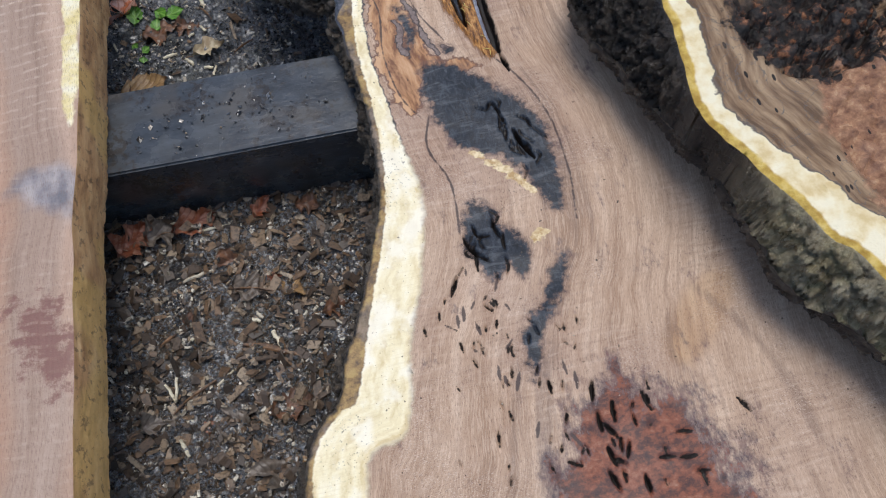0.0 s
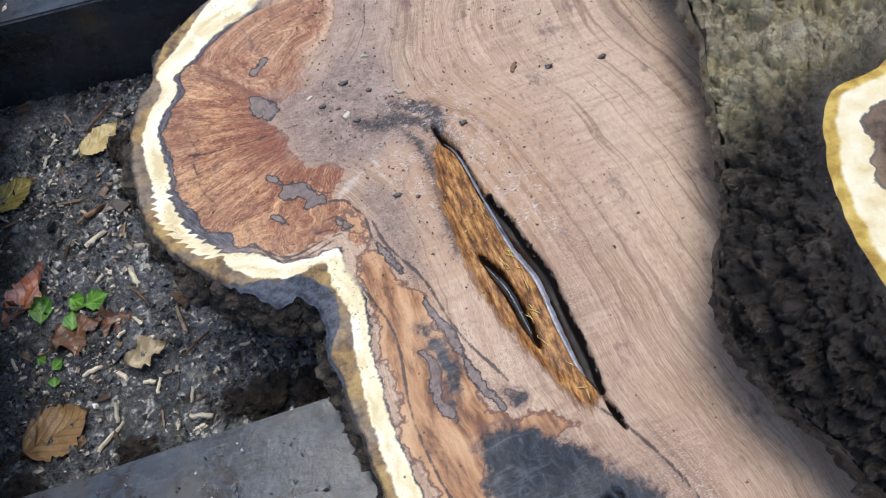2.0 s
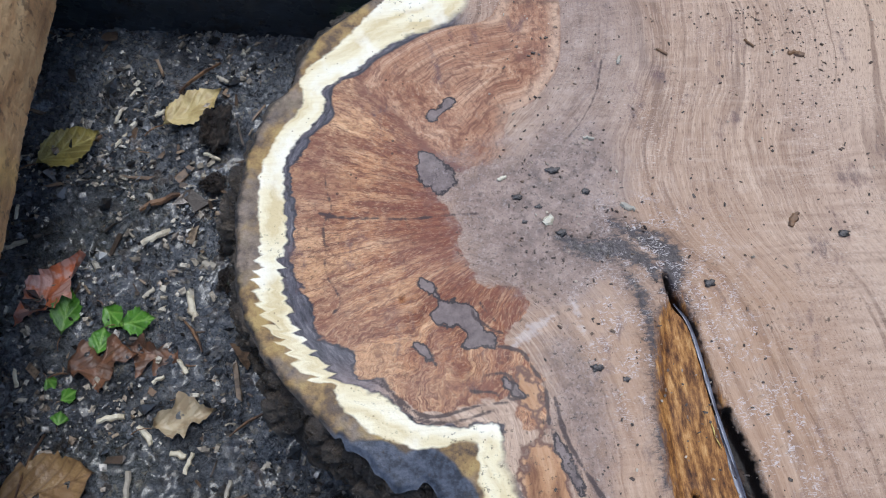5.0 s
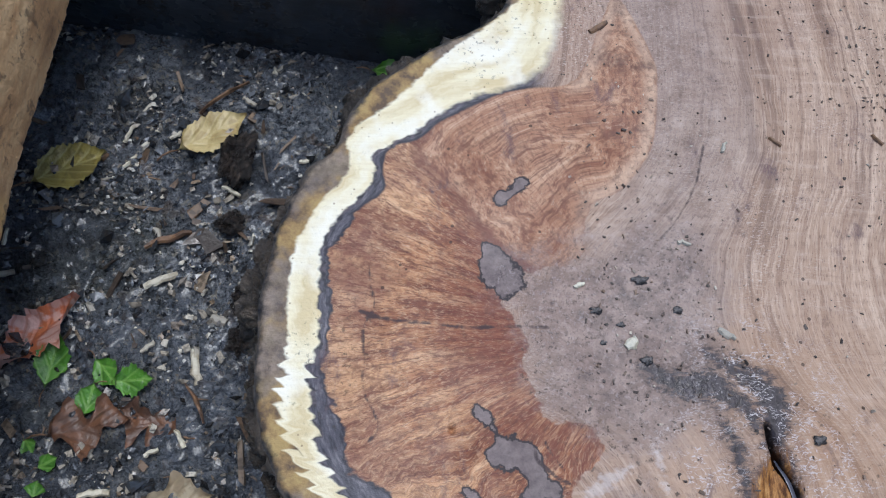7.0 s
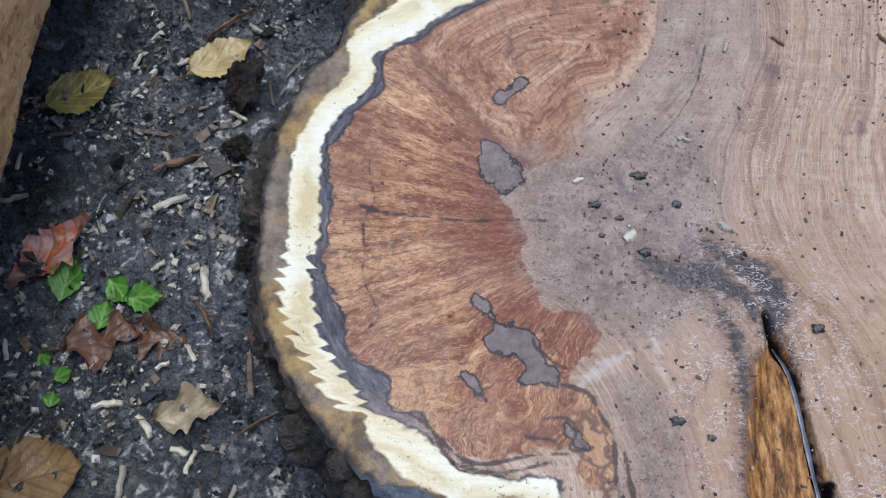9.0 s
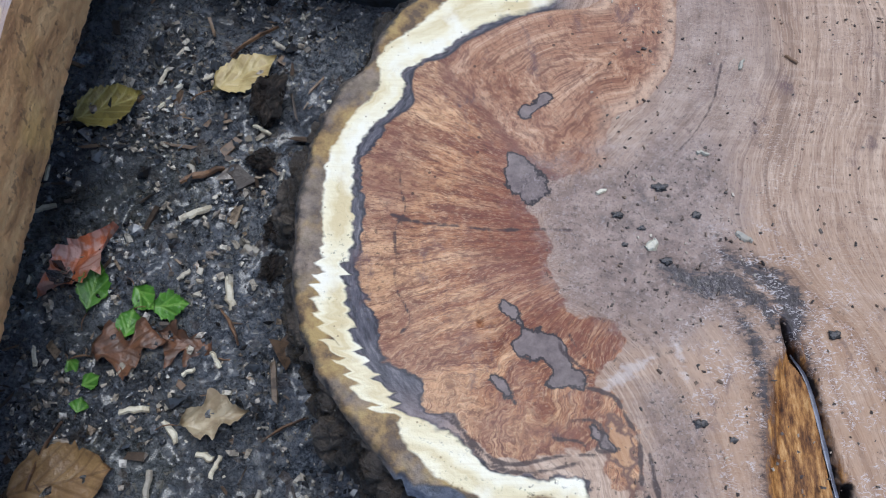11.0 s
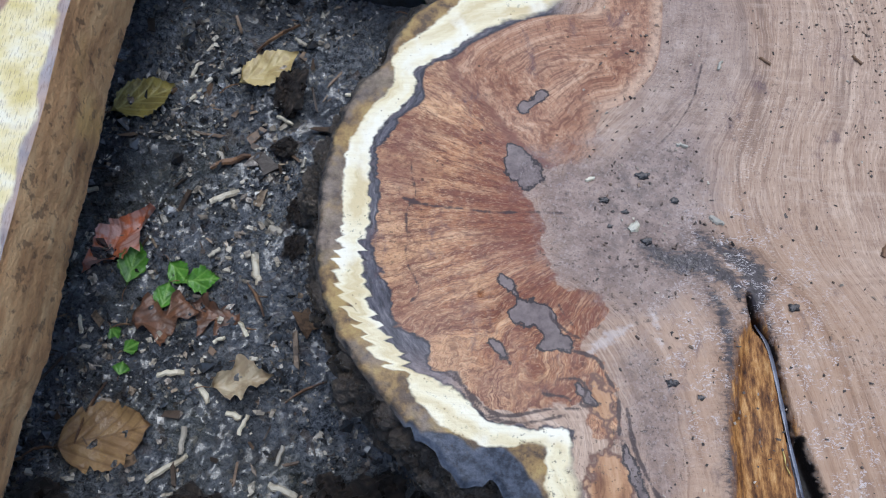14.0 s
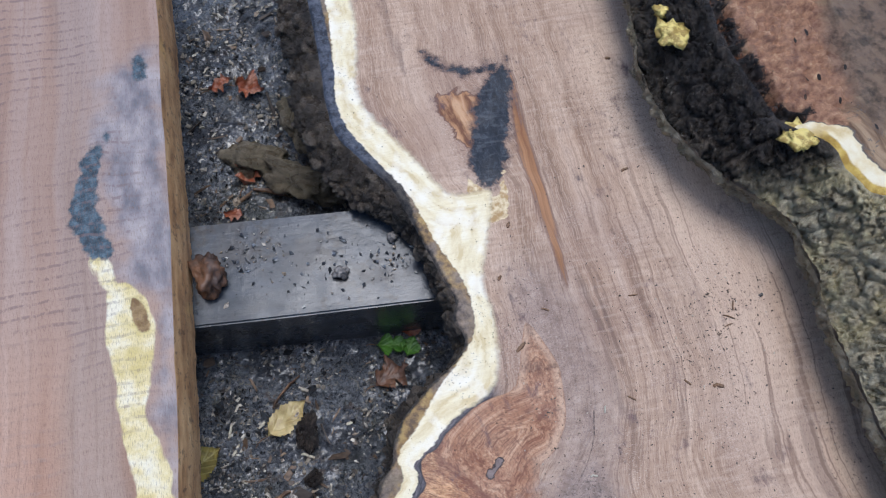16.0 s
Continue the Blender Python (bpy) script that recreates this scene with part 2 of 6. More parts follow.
    rcol = s.ramp(s.noise(s.scaled(s.p, 1, 1.3, 1), 70, 6, 0.75), (0.1, (0.035, 0.03, 0.036)), (0.38, (0.10, 0.048, 0.04)), (0.6, (0.235, 0.085, 0.052)), (0.8, (0.30, 0.15, 0.10)), (0.97, (0.44, 0.31, 0.23)))
    col = s.mix(s.sm(rj, -0.022, 0.006, 0, 0.9), col, s.mix(0.7, rcol, (0.085, 0.07, 0.085)))
    col = s.mix(s.sm(rj, 0.0, 0.01), col, rcol)
    # grey heart of the burl
    gj = s.m("ADD", s.attr("grey"), s.m("MULTIPLY", s.m("SUBTRACT", s.noise(s.p, 55, 5, 0.65), 0.5), 0.03))
    eye = s.ramp(s.noise(s.p, 110, 6, 0.7), (0.2, (0.085, 0.066, 0.064)), (0.5, (0.225, 0.163, 0.139)), (0.8, (0.37, 0.278, 0.232)))
    col = s.mix(s.sm(gj, -0.012, 0.010, 0, 0.72), col, eye)
    bl = s.m("ADD", s.attr("bleach"), s.m("MULTIPLY", s.m("SUBTRACT", s.noise(s.scaled(s.p, 1, 1.6, 1), 240, 4, 0.7), 0.5), 0.006))
    col = s.mix(s.sm(bl, -0.001, 0.002, 0, 0.5), col, (0.56, 0.49, 0.45))
    kj = s.m("ADD", s.attr("patch"), s.m("MULTIPLY", s.m("SUBTRACT", s.noise(s.p, 95, 4, 0.65), 0.5), 0.007))
    col = s.mix(s.sm(kj, -0.0016, -0.0006), col, (0.045, 0.036, 0.036))
    col = s.mix(s.sm(kj, -0.0003, 0.0004, 0, 0.75), col, s.ramp(s.noise(s.p, 160, 5, 0.7), (0.1, (0.13, 0.098, 0.09)), (0.5, (0.235, 0.182, 0.168)), (0.9, (0.35, 0.27, 0.24))))
    ej = s.m("ADD", s.attr("seam"), s.m("MULTIPLY", s.m("SUBTRACT", fine, 0.5), 0.0018))
    col = s.mix(s.sm(ej, -0.0006, 0.0004, 0, 0.9), col, (0.05, 0.034, 0.034))
    uj = s.m("ADD", s.attr("smudge"), s.m("MULTIPLY", s.m("SUBTRACT", s.noise(s.scaled(s.p, 0.7, 1.5, 1), 260, 6, 0.8, 0.8), 0.5), 0.014))
    col = s.mix(s.sm(uj, -0.008, 0.004, 0, 0.6), col, (0.115, 0.068, 0.050))
    col = s.mix(s.sm(uj, -0.001, 0.0035, 0, 0.92), col, s.ramp(s.noise(s.p, 420, 3), (0.2, (0.012, 0.011, 0.014)), (0.8, (0.058, 0.050, 0.058))))
    # pale strokes: saw fuzz, with the sheen of water drops put into the colour
    fz = s.m("MULTIPLY", s.m("MULTIPLY", s.attr("fuzz_sheen"), s.sm(s.m("ABSOLUTE", s.m("SUBTRACT", s.noise(s.scaled(s.p, 1, 1.9, 1), 300, 2, 0.5, 0.6), 0.5)), 0.015, 0.06, 1, 0)), s.sm(s.noise(s.p, 130, 3), 0.45, 0.6))
    col = s.mix(s.m("MULTIPLY", fz, 0.75), col, (0.60, 0.54, 0.52))
    kk = s.m("ADD", s.attr("streak"), s.m("MULTIPLY", s.m("SUBTRACT", g2, 0.5), 0.008))
    col = s.mix(s.sm(kk, -0.003, 0.001, 0, 0.8), col, (0.16, 0.085, 0.06))
    col = s.mix(s.sm(kk, 0.0, 0.003), col, s.ramp(g2, (0.2, (0.20, 0.085, 0.04)), (0.8, (0.40, 0.20, 0.09))))
    # blue-black stain
    tj = s.m("ADD", s.attr("stain"), s.m("MULTIPLY", s.m("SUBTRACT", s.noise(s.p, 70, 6, 0.7), 0.5), 0.020))
    tcol = s.ramp(s.noise(s.scaled(s.p, 1.8, 0.8, 1), 120, 6, 0.8, 0.6), (0.2, (0.006, 0.008, 0.012)), (0.5, (0.016, 0.022, 0.033)), (0.75, (0.042, 0.052, 0.068)), (0.95, (0.17, 0.155, 0.155)))
    tcol = s.mix(s.sm(s.noise(s.scaled(s.p, 6, 22, 1), 6, 4, 0.65, 0.6), 0.5, 0.8, 0, 0.42), tcol, (0.12, 0.13, 0.145))
    col = s.mix(s.sm(tj, -0.009, 0.003, 0, 0.85), col, s.mix(0.45, tcol, (0.20, 0.10, 0.07)))
    col = s.mix(s.sm(tj, -0.003, 0.003), col, tcol)
    pj = s.m("ADD", s.attr("pale"), s.m("MULTIPLY", s.m("SUBTRACT", jag, 0.5), 0.007))
    col = s.mix(s.sm(pj, 0.0, 0.002), col, s.ramp(fine, (0.3, (0.42, 0.27, 0.12)), (0.7, (0.72, 0.60, 0.38))))
    # sapwood rings near the edge
    px, py, pz = s.sep(s.p)
    saw = s.m("FRACT", s.m("ADD", s.m("MULTIPLY", s.m("MULTIPLY_ADD", px, 0.12, py), 172.0), s.m("MULTIPLY", s.noise(s.p, 42, 2), 1.6)))
    saw = s.m("MINIMUM", s.m("MULTIPLY", saw, 1.5), s.m("MULTIPLY", s.m("SUBTRACT", 1.0, saw), 3.0))
    saw = s.m("MULTIPLY", s.m("SUBTRACT", saw, 0.5), s.sm(s.noise(s.p, 55, 1), 0.25, 0.7, 0.4, 1.3))
    zig = s.m("MULTIPLY", saw, s.m("MULTIPLY", s.attr("zig"), 0.0040))
    d2 = s.m("ADD", s.m("ADD", s.attr("sap_in"), zig), s.m("MULTIPLY", s.m("SUBTRACT", jag, 0.5), 0.0035))
    d1 = s.m("ADD", s.m("ADD", s.attr("sap_out"), zig), s.m("MULTIPLY", s.m("SUBTRACT", jag, 0.5), 0.0028))
    dark = s.m("SUBTRACT", d2, s.attr("dark_w"))
    dj = s.m("ADD", dark, s.m("MULTIPLY", s.m("SUBTRACT", fine, 0.5), 0.004))
    dcol = s.ramp(s.noise(s.p, 260, 3), (0.3, (0.035, 0.033, 0.038)), (0.7, (0.115, 0.095, 0.10)))
    line = s.m("MULTIPLY", s.sm(dj, -0.0006, 0.0008, 1, 0), s.attr("dark_a"))
    col = s.mix(line, col, dcol)
    cream = s.ramp(s.noise(s.comb(d2, s.m("MULTIPLY", v, 0.3)), 120, 4), (0.2, (0.64, 0.51, 0.28)), (0.5, (0.79, 0.69, 0.45)), (0.8, (0.86, 0.79, 0.60)))
    cream = s.mix(s.sm(s.noise(s.scaled(s.p, 3, 40, 1), 14, 3), 0.45, 0.75, 0, 0.22), cream, (0.62, 0.50, 0.29))
    cream = s.mix(s.sm(s.noise(s.p, 34, 4, 0.6), 0.45, 0.75, 0, 0.7), cream, (0.88, 0.83, 0.70))
    cream = s.mix(s.sm(s.voro(s.p, 210), 0.06, 0.13, 0.7, 0), cream, (0.25, 0.16, 0.08))
    soft = s.attr("sap_soft")
    col = s.mix(s.sm(d2, s.m("MULTIPLY", soft, -1.0), soft, 1, 0), col, cream)
    tan = s.ramp(s.noise(s.p, 85, 5, 0.65), (0.3, (0.115, 0.075, 0.045)), (0.5, (0.27, 0.17, 0.07)), (0.7, (0.38, 0.26, 0.10)))
    tan = s.mix(s.sm(s.noise(s.p, 24, 4, 0.6), 0.42, 0.62, 0, 0.8), tan, s.ramp(s.noise(s.p, 160, 4, 0.7), (0.25, (0.085, 0.070, 0.062)), (0.8, (0.26, 0.205, 0.165))))
    rw = s.attr("rim_w")
    rimd = s.m("ADD", s.attr("edge"), s.m("MULTIPLY", s.m("SUBTRACT", fine, 0.5), 0.005))
    tan = s.mix(s.sm(s.m("SUBTRACT", rimd, rw), -0.002, 0.002, 1, 0), tan, s.ramp(s.noise(s.p, 150, 6, 0.75), (0.3, (0.006, 0.007, 0.010)), (0.85, (0.10, 0.085, 0.07))))
    tan = s.mix(s.m("MULTIPLY", s.attr("notch"), s.sm(s.m("SUBTRACT", s.attr("edge"), rw), -0.001, 0.001, 1, 0)), tan, s.ramp(s.noise(s.p, 130, 5, 0.7), (0.3, (0.022, 0.027, 0.038)), (0.55, (0.068, 0.078, 0.104)), (0.85, (0.125, 0.135, 0.158))))
    col = s.mix(s.sm(d1, -0.001, 0.0008, 1, 0), col, tan)
    # knots, fissures and worm holes
    fj = s.m("ADD", s.attr("fiss"), s.m("MULTIPLY", s.m("SUBTRACT", jag, 0.5), 0.0025))
    worm = s.voro(s.p, 95)
    wr = s.sm(s.noise(s.p, 12, 2), 0.45, 0.65, 0.015, 0.075)
    wormy = s.m("LESS_THAN", worm, wr)
    pj2 = s.m("ADD", s.attr("pit"), s.m("MULTIPLY", s.m("SUBTRACT", s.noise(s.scaled(s.p, 2.2, 0.5, 1), 150, 5, 0.75), 0.5), 0.014))
    col = s.mix(s.sm(pj2, -0.004, -0.0005, 0, 0.75), col, (0.15, 0.075, 0.04))
    col = s.mix(s.sm(pj2, -0.001, 0.002), col, s.ramp(s.noise(s.comb(s.sep(s.p)[0], s.m("MULTIPLY", v, 0.22)), 300, 5, 0.75), (0.2, (0.032, 0.012, 0.006)), (0.42, (0.16, 0.064, 0.018)), (0.6, (0.37, 0.175, 0.052)), (0.85, (0.62, 0.37, 0.15))))
    col = s.mix(s.sm(fj, -0.0006, 0.0006), col, s.mix(s.sm(pj2, -0.001, 0.001), (0.012, 0.009, 0.008), (0.028, 0.011, 0.005)))
    col = s.mix(s.m("MULTIPLY", wormy, 0.75), col, (0.05, 0.03, 0.022))
    dirt = s.m("MULTIPLY", s.sm(s.m("ADD", s.noise(s.p, 9, 3), s.m("MULTIPLY", s.sm(gj, -0.02, 0.01), 0.3)), 0.5, 0.75, 0.12, 1), s.sm(s.noise(s.p, 380, 3, 0.7), 0.66, 0.85, 0, 0.75))
    col = s.mix(dirt, col, (0.055, 0.04, 0.03))
    pep = s.m("MULTIPLY", s.m("MAXIMUM", s.sm(gj, -0.012, 0.008), s.m("MULTIPLY", s.attr("ash"), 0.6)), s.sm(s.noise(s.p, 520, 4, 0.75), 0.57, 0.74, 0, 0.5))
    col = s.mix(pep, col, (0.065, 0.052, 0.048))
    pep2 = s.m("MULTIPLY", s.sm(gj, -0.012, 0.008), s.sm(s.noise(s.p, 460, 4, 0.75, 0.5), 0.42, 0.25, 0, 0.3))
    col = s.mix(pep2, col, (0.50, 0.42, 0.39))
    hgt = s.m("ADD", s.m("MULTIPLY", rip, 0.3), s.m("ADD", s.m("MULTIPLY", fine, 0.35), s.m("MULTIPLY", s.noise(s.p, 900, 2), 0.25)))
    hgt = s.m("SUBTRACT", hgt, s.m("MULTIPLY", wormy, 0.6))
    rough = s.sm(s.noise(s.p, 26, 4), 0.3, 0.7, 0.42, 0.66)
    rough = s.m("MULTIPLY_ADD", s.sm(tj, -0.001, 0.001), -0.04, rough)
    rough = s.m("MULTIPLY_ADD", s.sm(uj, -0.004, 0.006), -0.2, rough)
    return s.done(col, rough, hgt, 0.45, 0.0014, 0.25)


def bark_mat(name):
    s = Shade(name)
    a = s.noise(s.p, 55, 6, 0.7)
    b = s.noise(s.p, 420, 5, 0.75)
    t = s.m("ADD", s.m("MULTIPLY", a, 0.45), s.m("MULTIPLY", s.attr("scale_id"), 0.5))
    c = s.ramp(t, (0.1, (0.030, 0.022, 0.016)), (0.4, (0.085, 0.060, 0.040)), (0.65, (0.17, 0.125, 0.085)), (0.9, (0.34, 0.28, 0.20)))
    olive = s.mix(s.sm(s.noise(s.p, 45, 3), 0.4, 0.7, 0, 0.7), (1, 1, 1), (0.96, 0.93, 0.72))
    moss = s.ramp(s.m("ADD", s.m("MULTIPLY", s.noise(s.p, 90, 5, 0.7), 0.6), s.m("MULTIPLY", s.attr("scale_id"), 0.35)), (0.05, (0.10, 0.072, 0.042)), (0.28, (0.42, 0.345, 0.215)), (0.5, (0.68, 0.59, 0.40)), (0.8, (0.84, 0.79, 0.62)))
    c = s.mix(s.m("MULTIPLY", s.sm(s.noise(s.p, 30, 6, 0.7), 0.12, 0.34), s.sm(s.attr("moss"), 0, 0.7)), c, s.mix(1.0, moss, olive, "MULTIPLY"))
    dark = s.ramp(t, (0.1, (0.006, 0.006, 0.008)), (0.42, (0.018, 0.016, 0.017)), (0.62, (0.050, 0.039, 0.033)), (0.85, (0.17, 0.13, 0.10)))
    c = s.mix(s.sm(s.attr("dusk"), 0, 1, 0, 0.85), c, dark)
    c = s.mix(s.sm(b, 0.36, 0.1, 0, 0.5), c, (0.022, 0.013, 0.011))
    h = s.m("ADD", s.m("MULTIPLY", s.noise(s.p, 190, 5, 0.7), 1.2), b)
    return s.done(c, s.sm(s.noise(s.p, 80, 3), 0.3, 0.7, 0.2, 0.6), h, 1.0, 0.0032, 0.6)


def upper_wood():
    s = Shade("upper slab cut wood")
    d = s.attr("edge")
    jag = s.m("MULTIPLY", s.m("SUBTRACT", s.noise(s.p, 60, 4), 0.5), 0.012)
    dd = s.m("ADD", d, jag)
    n1 = s.noise(s.comb(d, s.m("MULTIPLY", s.sep(s.p)[1], 0.15)), 110, 5, 0.6)
    heart = s.ramp(n1, (0.3, (0.105, 0.06, 0.033)), (0.5, (0.21, 0.132, 0.076)), (0.7, (0.33, 0.228, 0.138)))
    vein = s.noise(s.p, 34, 4, 0.6, 1.2)
    heart = s.mix(s.sm(s.m("ABSOLUTE", s.m("SUBTRACT", vein, 0.5)), 0.004, 0.02, 0.8, 0), heart, (0.11, 0.095, 0.085))
    rot = s.m("ADD", s.attr("rot"), s.m("MULTIPLY", s.m("SUBTRACT", s.noise(s.p, 40, 5, 0.65), 0.5), 0.05))
    rc = s.ramp(s.noise(s.p, 95, 5, 0.7), (0.35, (0.008, 0.007, 0.007)), (0.58, (0.026, 0.018, 0.015)), (0.74, (0.16, 0.065, 0.032)), (0.95, (0.40, 0.20, 0.10)))
    red = s.m("ADD", s.attr("red"), s.m("MULTIPLY", s.m("SUBTRACT", s.noise(s.p, 30, 5, 0.65), 0.5), 0.04))
    rdc = s.ramp(s.noise(s.p, 120, 5, 0.7), (0.02, (0.05, 0.03, 0.022)), (0.3, (0.17, 0.08, 0.048)), (0.62, (0.31, 0.165, 0.095)), (0.95, (0.52, 0.34, 0.20)))
    col = s.mix(s.sm(red, -0.006, 0.006), heart, rdc)
    col = s.mix(s.sm(rot, -0.004, 0.004), col, rc)
    grey = s.m("ADD", s.attr("grey"), jag)
    col = s.mix(s.sm(grey, -0.012, 0.008, 0, 0.82), col, s.ramp(s.noise(s.p, 70, 6, 0.7), (0.3, (0.020, 0.015, 0.012)), (0.6, (0.15, 0.10, 0.068))))
    cream = s.ramp(s.noise(s.p, 60, 4), (0.2, (0.60, 0.46, 0.235)), (0.45, (0.72, 0.61, 0.38)), (0.7, (0.78, 0.71, 0.52)))
    cw = s.attr("cream_w")
    col = s.mix(s.sm(s.m("SUBTRACT", dd, cw), 0.0005, 0.003, 1, 0), col, (0.11, 0.09, 0.075))
    col = s.mix(s.sm(s.m("SUBTRACT", dd, cw), -0.001, 0.0005, 1, 0), col, cream)
    col = s.mix(s.m("MULTIPLY", s.attr("rim"), s.sm(s.m("ADD", d, s.m("MULTIPLY", jag, 0.35)), 0.0045, 0.007, 1, 0)), col, s.ramp(s.noise(s.p, 90, 4), (0.3, (0.36, 0.22, 0.04)), (0.6, (0.55, 0.38, 0.085)), (0.8, (0.62, 0.46, 0.15))))
    hole = s.m("LESS_THAN", s.voro(s.scaled(s.p, 1.4, 0.55, 1), 85), s.sm(s.noise(s.p, 14, 2), 0.42, 0.7, 0.0, 0.17))
    col = s.mix(s.m("MULTIPLY", hole, s.sm(d, 0.02, 0.04)), col, (0.012, 0.009, 0.008))
    h = s.m("ADD", s.noise(s.p, 180, 5, 0.65), s.m("MULTIPLY", s.sm(rot, -0.004, 0.01), s.m("MULTIPLY", s.noise(s.p, 60, 4), 3.0)))
    return s.done(col, s.sm(s.noise(s.p, 40, 3), 0.3, 0.7, 0.36, 0.62), h, 0.5, 0.0025, 0.24)


def board_wood():
    s = Shade("pinkish sawn board")
    x, y, z = s.sep(s.p)
    wob = s.noise(s.p, 6, 3)
    uu = s.m("ADD", s.m("SUBTRACT", x, s.m("MULTIPLY", y, 0.035)), s.m("MULTIPLY", s.m("SUBTRACT", wob, 0.5), 0.022))
    g1 = s.noise(s.comb(uu, s.m("MULTIPLY", y, 0.05)), 30, 4, 0.6)
    g2 = s.noise(s.comb(uu, s.m("MULTIPLY", y, 0.04)), 240, 3, 0.6)
    c = s.ramp(g1, (0.15, (0.27, 0.155, 0.10)), (0.5, (0.40, 0.258, 0.182)), (0.85, (0.52, 0.375, 0.285)))
    flank = s.m("ADD", x, s.m("MULTIPLY", s.m("SUBTRACT", wob, 0.5), 0.03))
    c = s.mix(s.m("MULTIPLY", s.sm(flank, -0.352, -0.338), s.sm(flank, -0.295, -0.31, 0, 0.5)), c, s.ramp(g2, (0.2, (0.20, 0.145, 0.115)), (0.8, (0.40, 0.315, 0.26))))
    c = s.mix(s.m("MULTIPLY", s.sm(flank, -0.345, -0.365, 0, 0.45), s.sm(y, 0.85, 0.62)), c, (0.47, 0.255, 0.165))
    c = s.mix(s.m("MULTIPLY", s.sm(y, 0.68, 0.9), s.sm(g1, 0.3, 0.7, 0.2, 0.5)), c, (0.31, 0.235, 0.215))
    c = s.mix(s.sm(g2, 0.5, 0.9, 0, 0.4), c, (0.28, 0.17, 0.12))
    gj = s.m("ADD", s.attr("grey"), s.m("MULTIPLY", s.m("SUBTRACT", s.noise(s.p, 24, 4), 0.5), 0.04))
    c = s.mix(s.sm(gj, -0.015, 0.012, 0, 0.88), c, s.ramp(s.noise(s.scaled(s.p, 1, 0.5, 1), 60, 4), (0.25, (0.12, 0.125, 0.155)), (0.5, (0.25, 0.235, 0.25)), (0.8, (0.40, 0.36, 0.355))))
    rj = s.m("ADD", s.attr("red"), s.m("MULTIPLY", s.m("SUBTRACT", s.noise(s.p, 60, 5, 0.7), 0.5), 0.06))
    c = s.mix(s.sm(rj, -0.006, 0.012, 0, 0.8), c, (0.17, 0.065, 0.055))
    pj = s.m("ADD", s.attr("pale"), s.m("MULTIPLY", s.m("SUBTRACT", s.noise(s.scaled(s.p, 1, 0.4, 1), 60, 4), 0.5), 0.010))
    pc = s.ramp(s.noise(s.p, 40, 4, 0.6), (0.25, (0.62, 0.50, 0.20)), (0.5, (0.74, 0.63, 0.34)), (0.75, (0.80, 0.74, 0.56)))
    c = s.mix(s.sm(pj, -0.0015, 0.0015), c, pc)
    bj = s.m("ADD", s.attr("blue"), s.m("MULTIPLY", s.m("SUBTRACT", s.noise(s.p, 80, 4), 0.5), 0.010))
    c = s.mix(s.sm(bj, -0.002, 0.002), c, s.ramp(s.noise(s.p, 150, 4, 0.65), (0.25, (0.014, 0.028, 0.042)), (0.5, (0.040, 0.072, 0.096)), (0.8, (0.095, 0.145, 0.18))))
    kj = s.m("ADD", s.attr("knot"), s.m("MULTIPLY", s.m("SUBTRACT", s.noise(s.p, 90, 3), 0.5), 0.004))
    c = s.mix(s.sm(kj, -0.001, 0.001), c, s.ramp(s.noise(s.p, 120, 3), (0.3, (0.17, 0.095, 0.03)), (0.7, (0.33, 0.22, 0.09))))
    # saw kerf marks across the board
    w = s.m("ADD", s.m("MULTIPLY", y, 95.0), s.m("MULTIPLY", s.noise(s.scaled(s.p, 12, 6, 1), 1, 3), 1.6))
    saw = s.m("MULTIPLY", s.m("ADD", s.m("SINE", s.m("MULTIPLY", w, 6.2832)), 1), 0.5)
    amt = s.m("MULTIPLY", s.sm(saw, 0.72, 0.99), s.m("MULTIPLY", s.sm(s.noise(s.p, 9, 3), 0.35, 0.65, 0.15, 0.8), s.sm(s.noise(s.scaled(s.p, 1, 0.6, 1), 150, 4, 0.7), 0.4, 0.62, 0.12, 0.85)))
    low = s.sm(y, 0.45, 0.8)
    c = s.mix(s.m("MULTIPLY", amt, s.sm(y, 0.25, 0.45, 0.3, 0.9)), c, s.mix(low, (0.62, 0.49, 0.39), (0.17, 0.11, 0.105)))
    c = s.mix(s.sm(s.noise(s.scaled(s.p, 1, 0.12, 1), 1500, 2), 0.58, 0.75, 0, 0.4), c, (0.17, 0.10, 0.075))
    h = s.m("ADD", s.m("MULTIPLY", saw, 0.5), s.m("ADD", s.noise(s.p, 420, 4, 0.65), s.m("MULTIPLY", g2, 0.4)))
    return s.done(c, 0.5, h, 0.4, 0.001, 0.4)


def board_edge():
    s = Shade("brown waney board edge")
    n = s.noise(s.scaled(s.p, 6, 1, 4), 22, 5, 0.6)
    c = s.ramp(n, (0.15, (0.25, 0.125, 0.058)), (0.5, (0.52, 0.29, 0.13)), (0.85, (0.70, 0.45, 0.225)))
    c = s.mix(s.sm(s.noise(s.p, 9, 3), 0.5, 0.65, 0, 0.45), c, (0.74, 0.48, 0.15))
    c = s.mix(s.sm(s.noise(s.p, 140, 4, 0.65), 0.6, 0.75, 0, 0.6), c, (0.09, 0.055, 0.035))
    return s.done(c, 0.55, s.noise(s.p, 160, 5, 0.65), 0.5, 0.002)


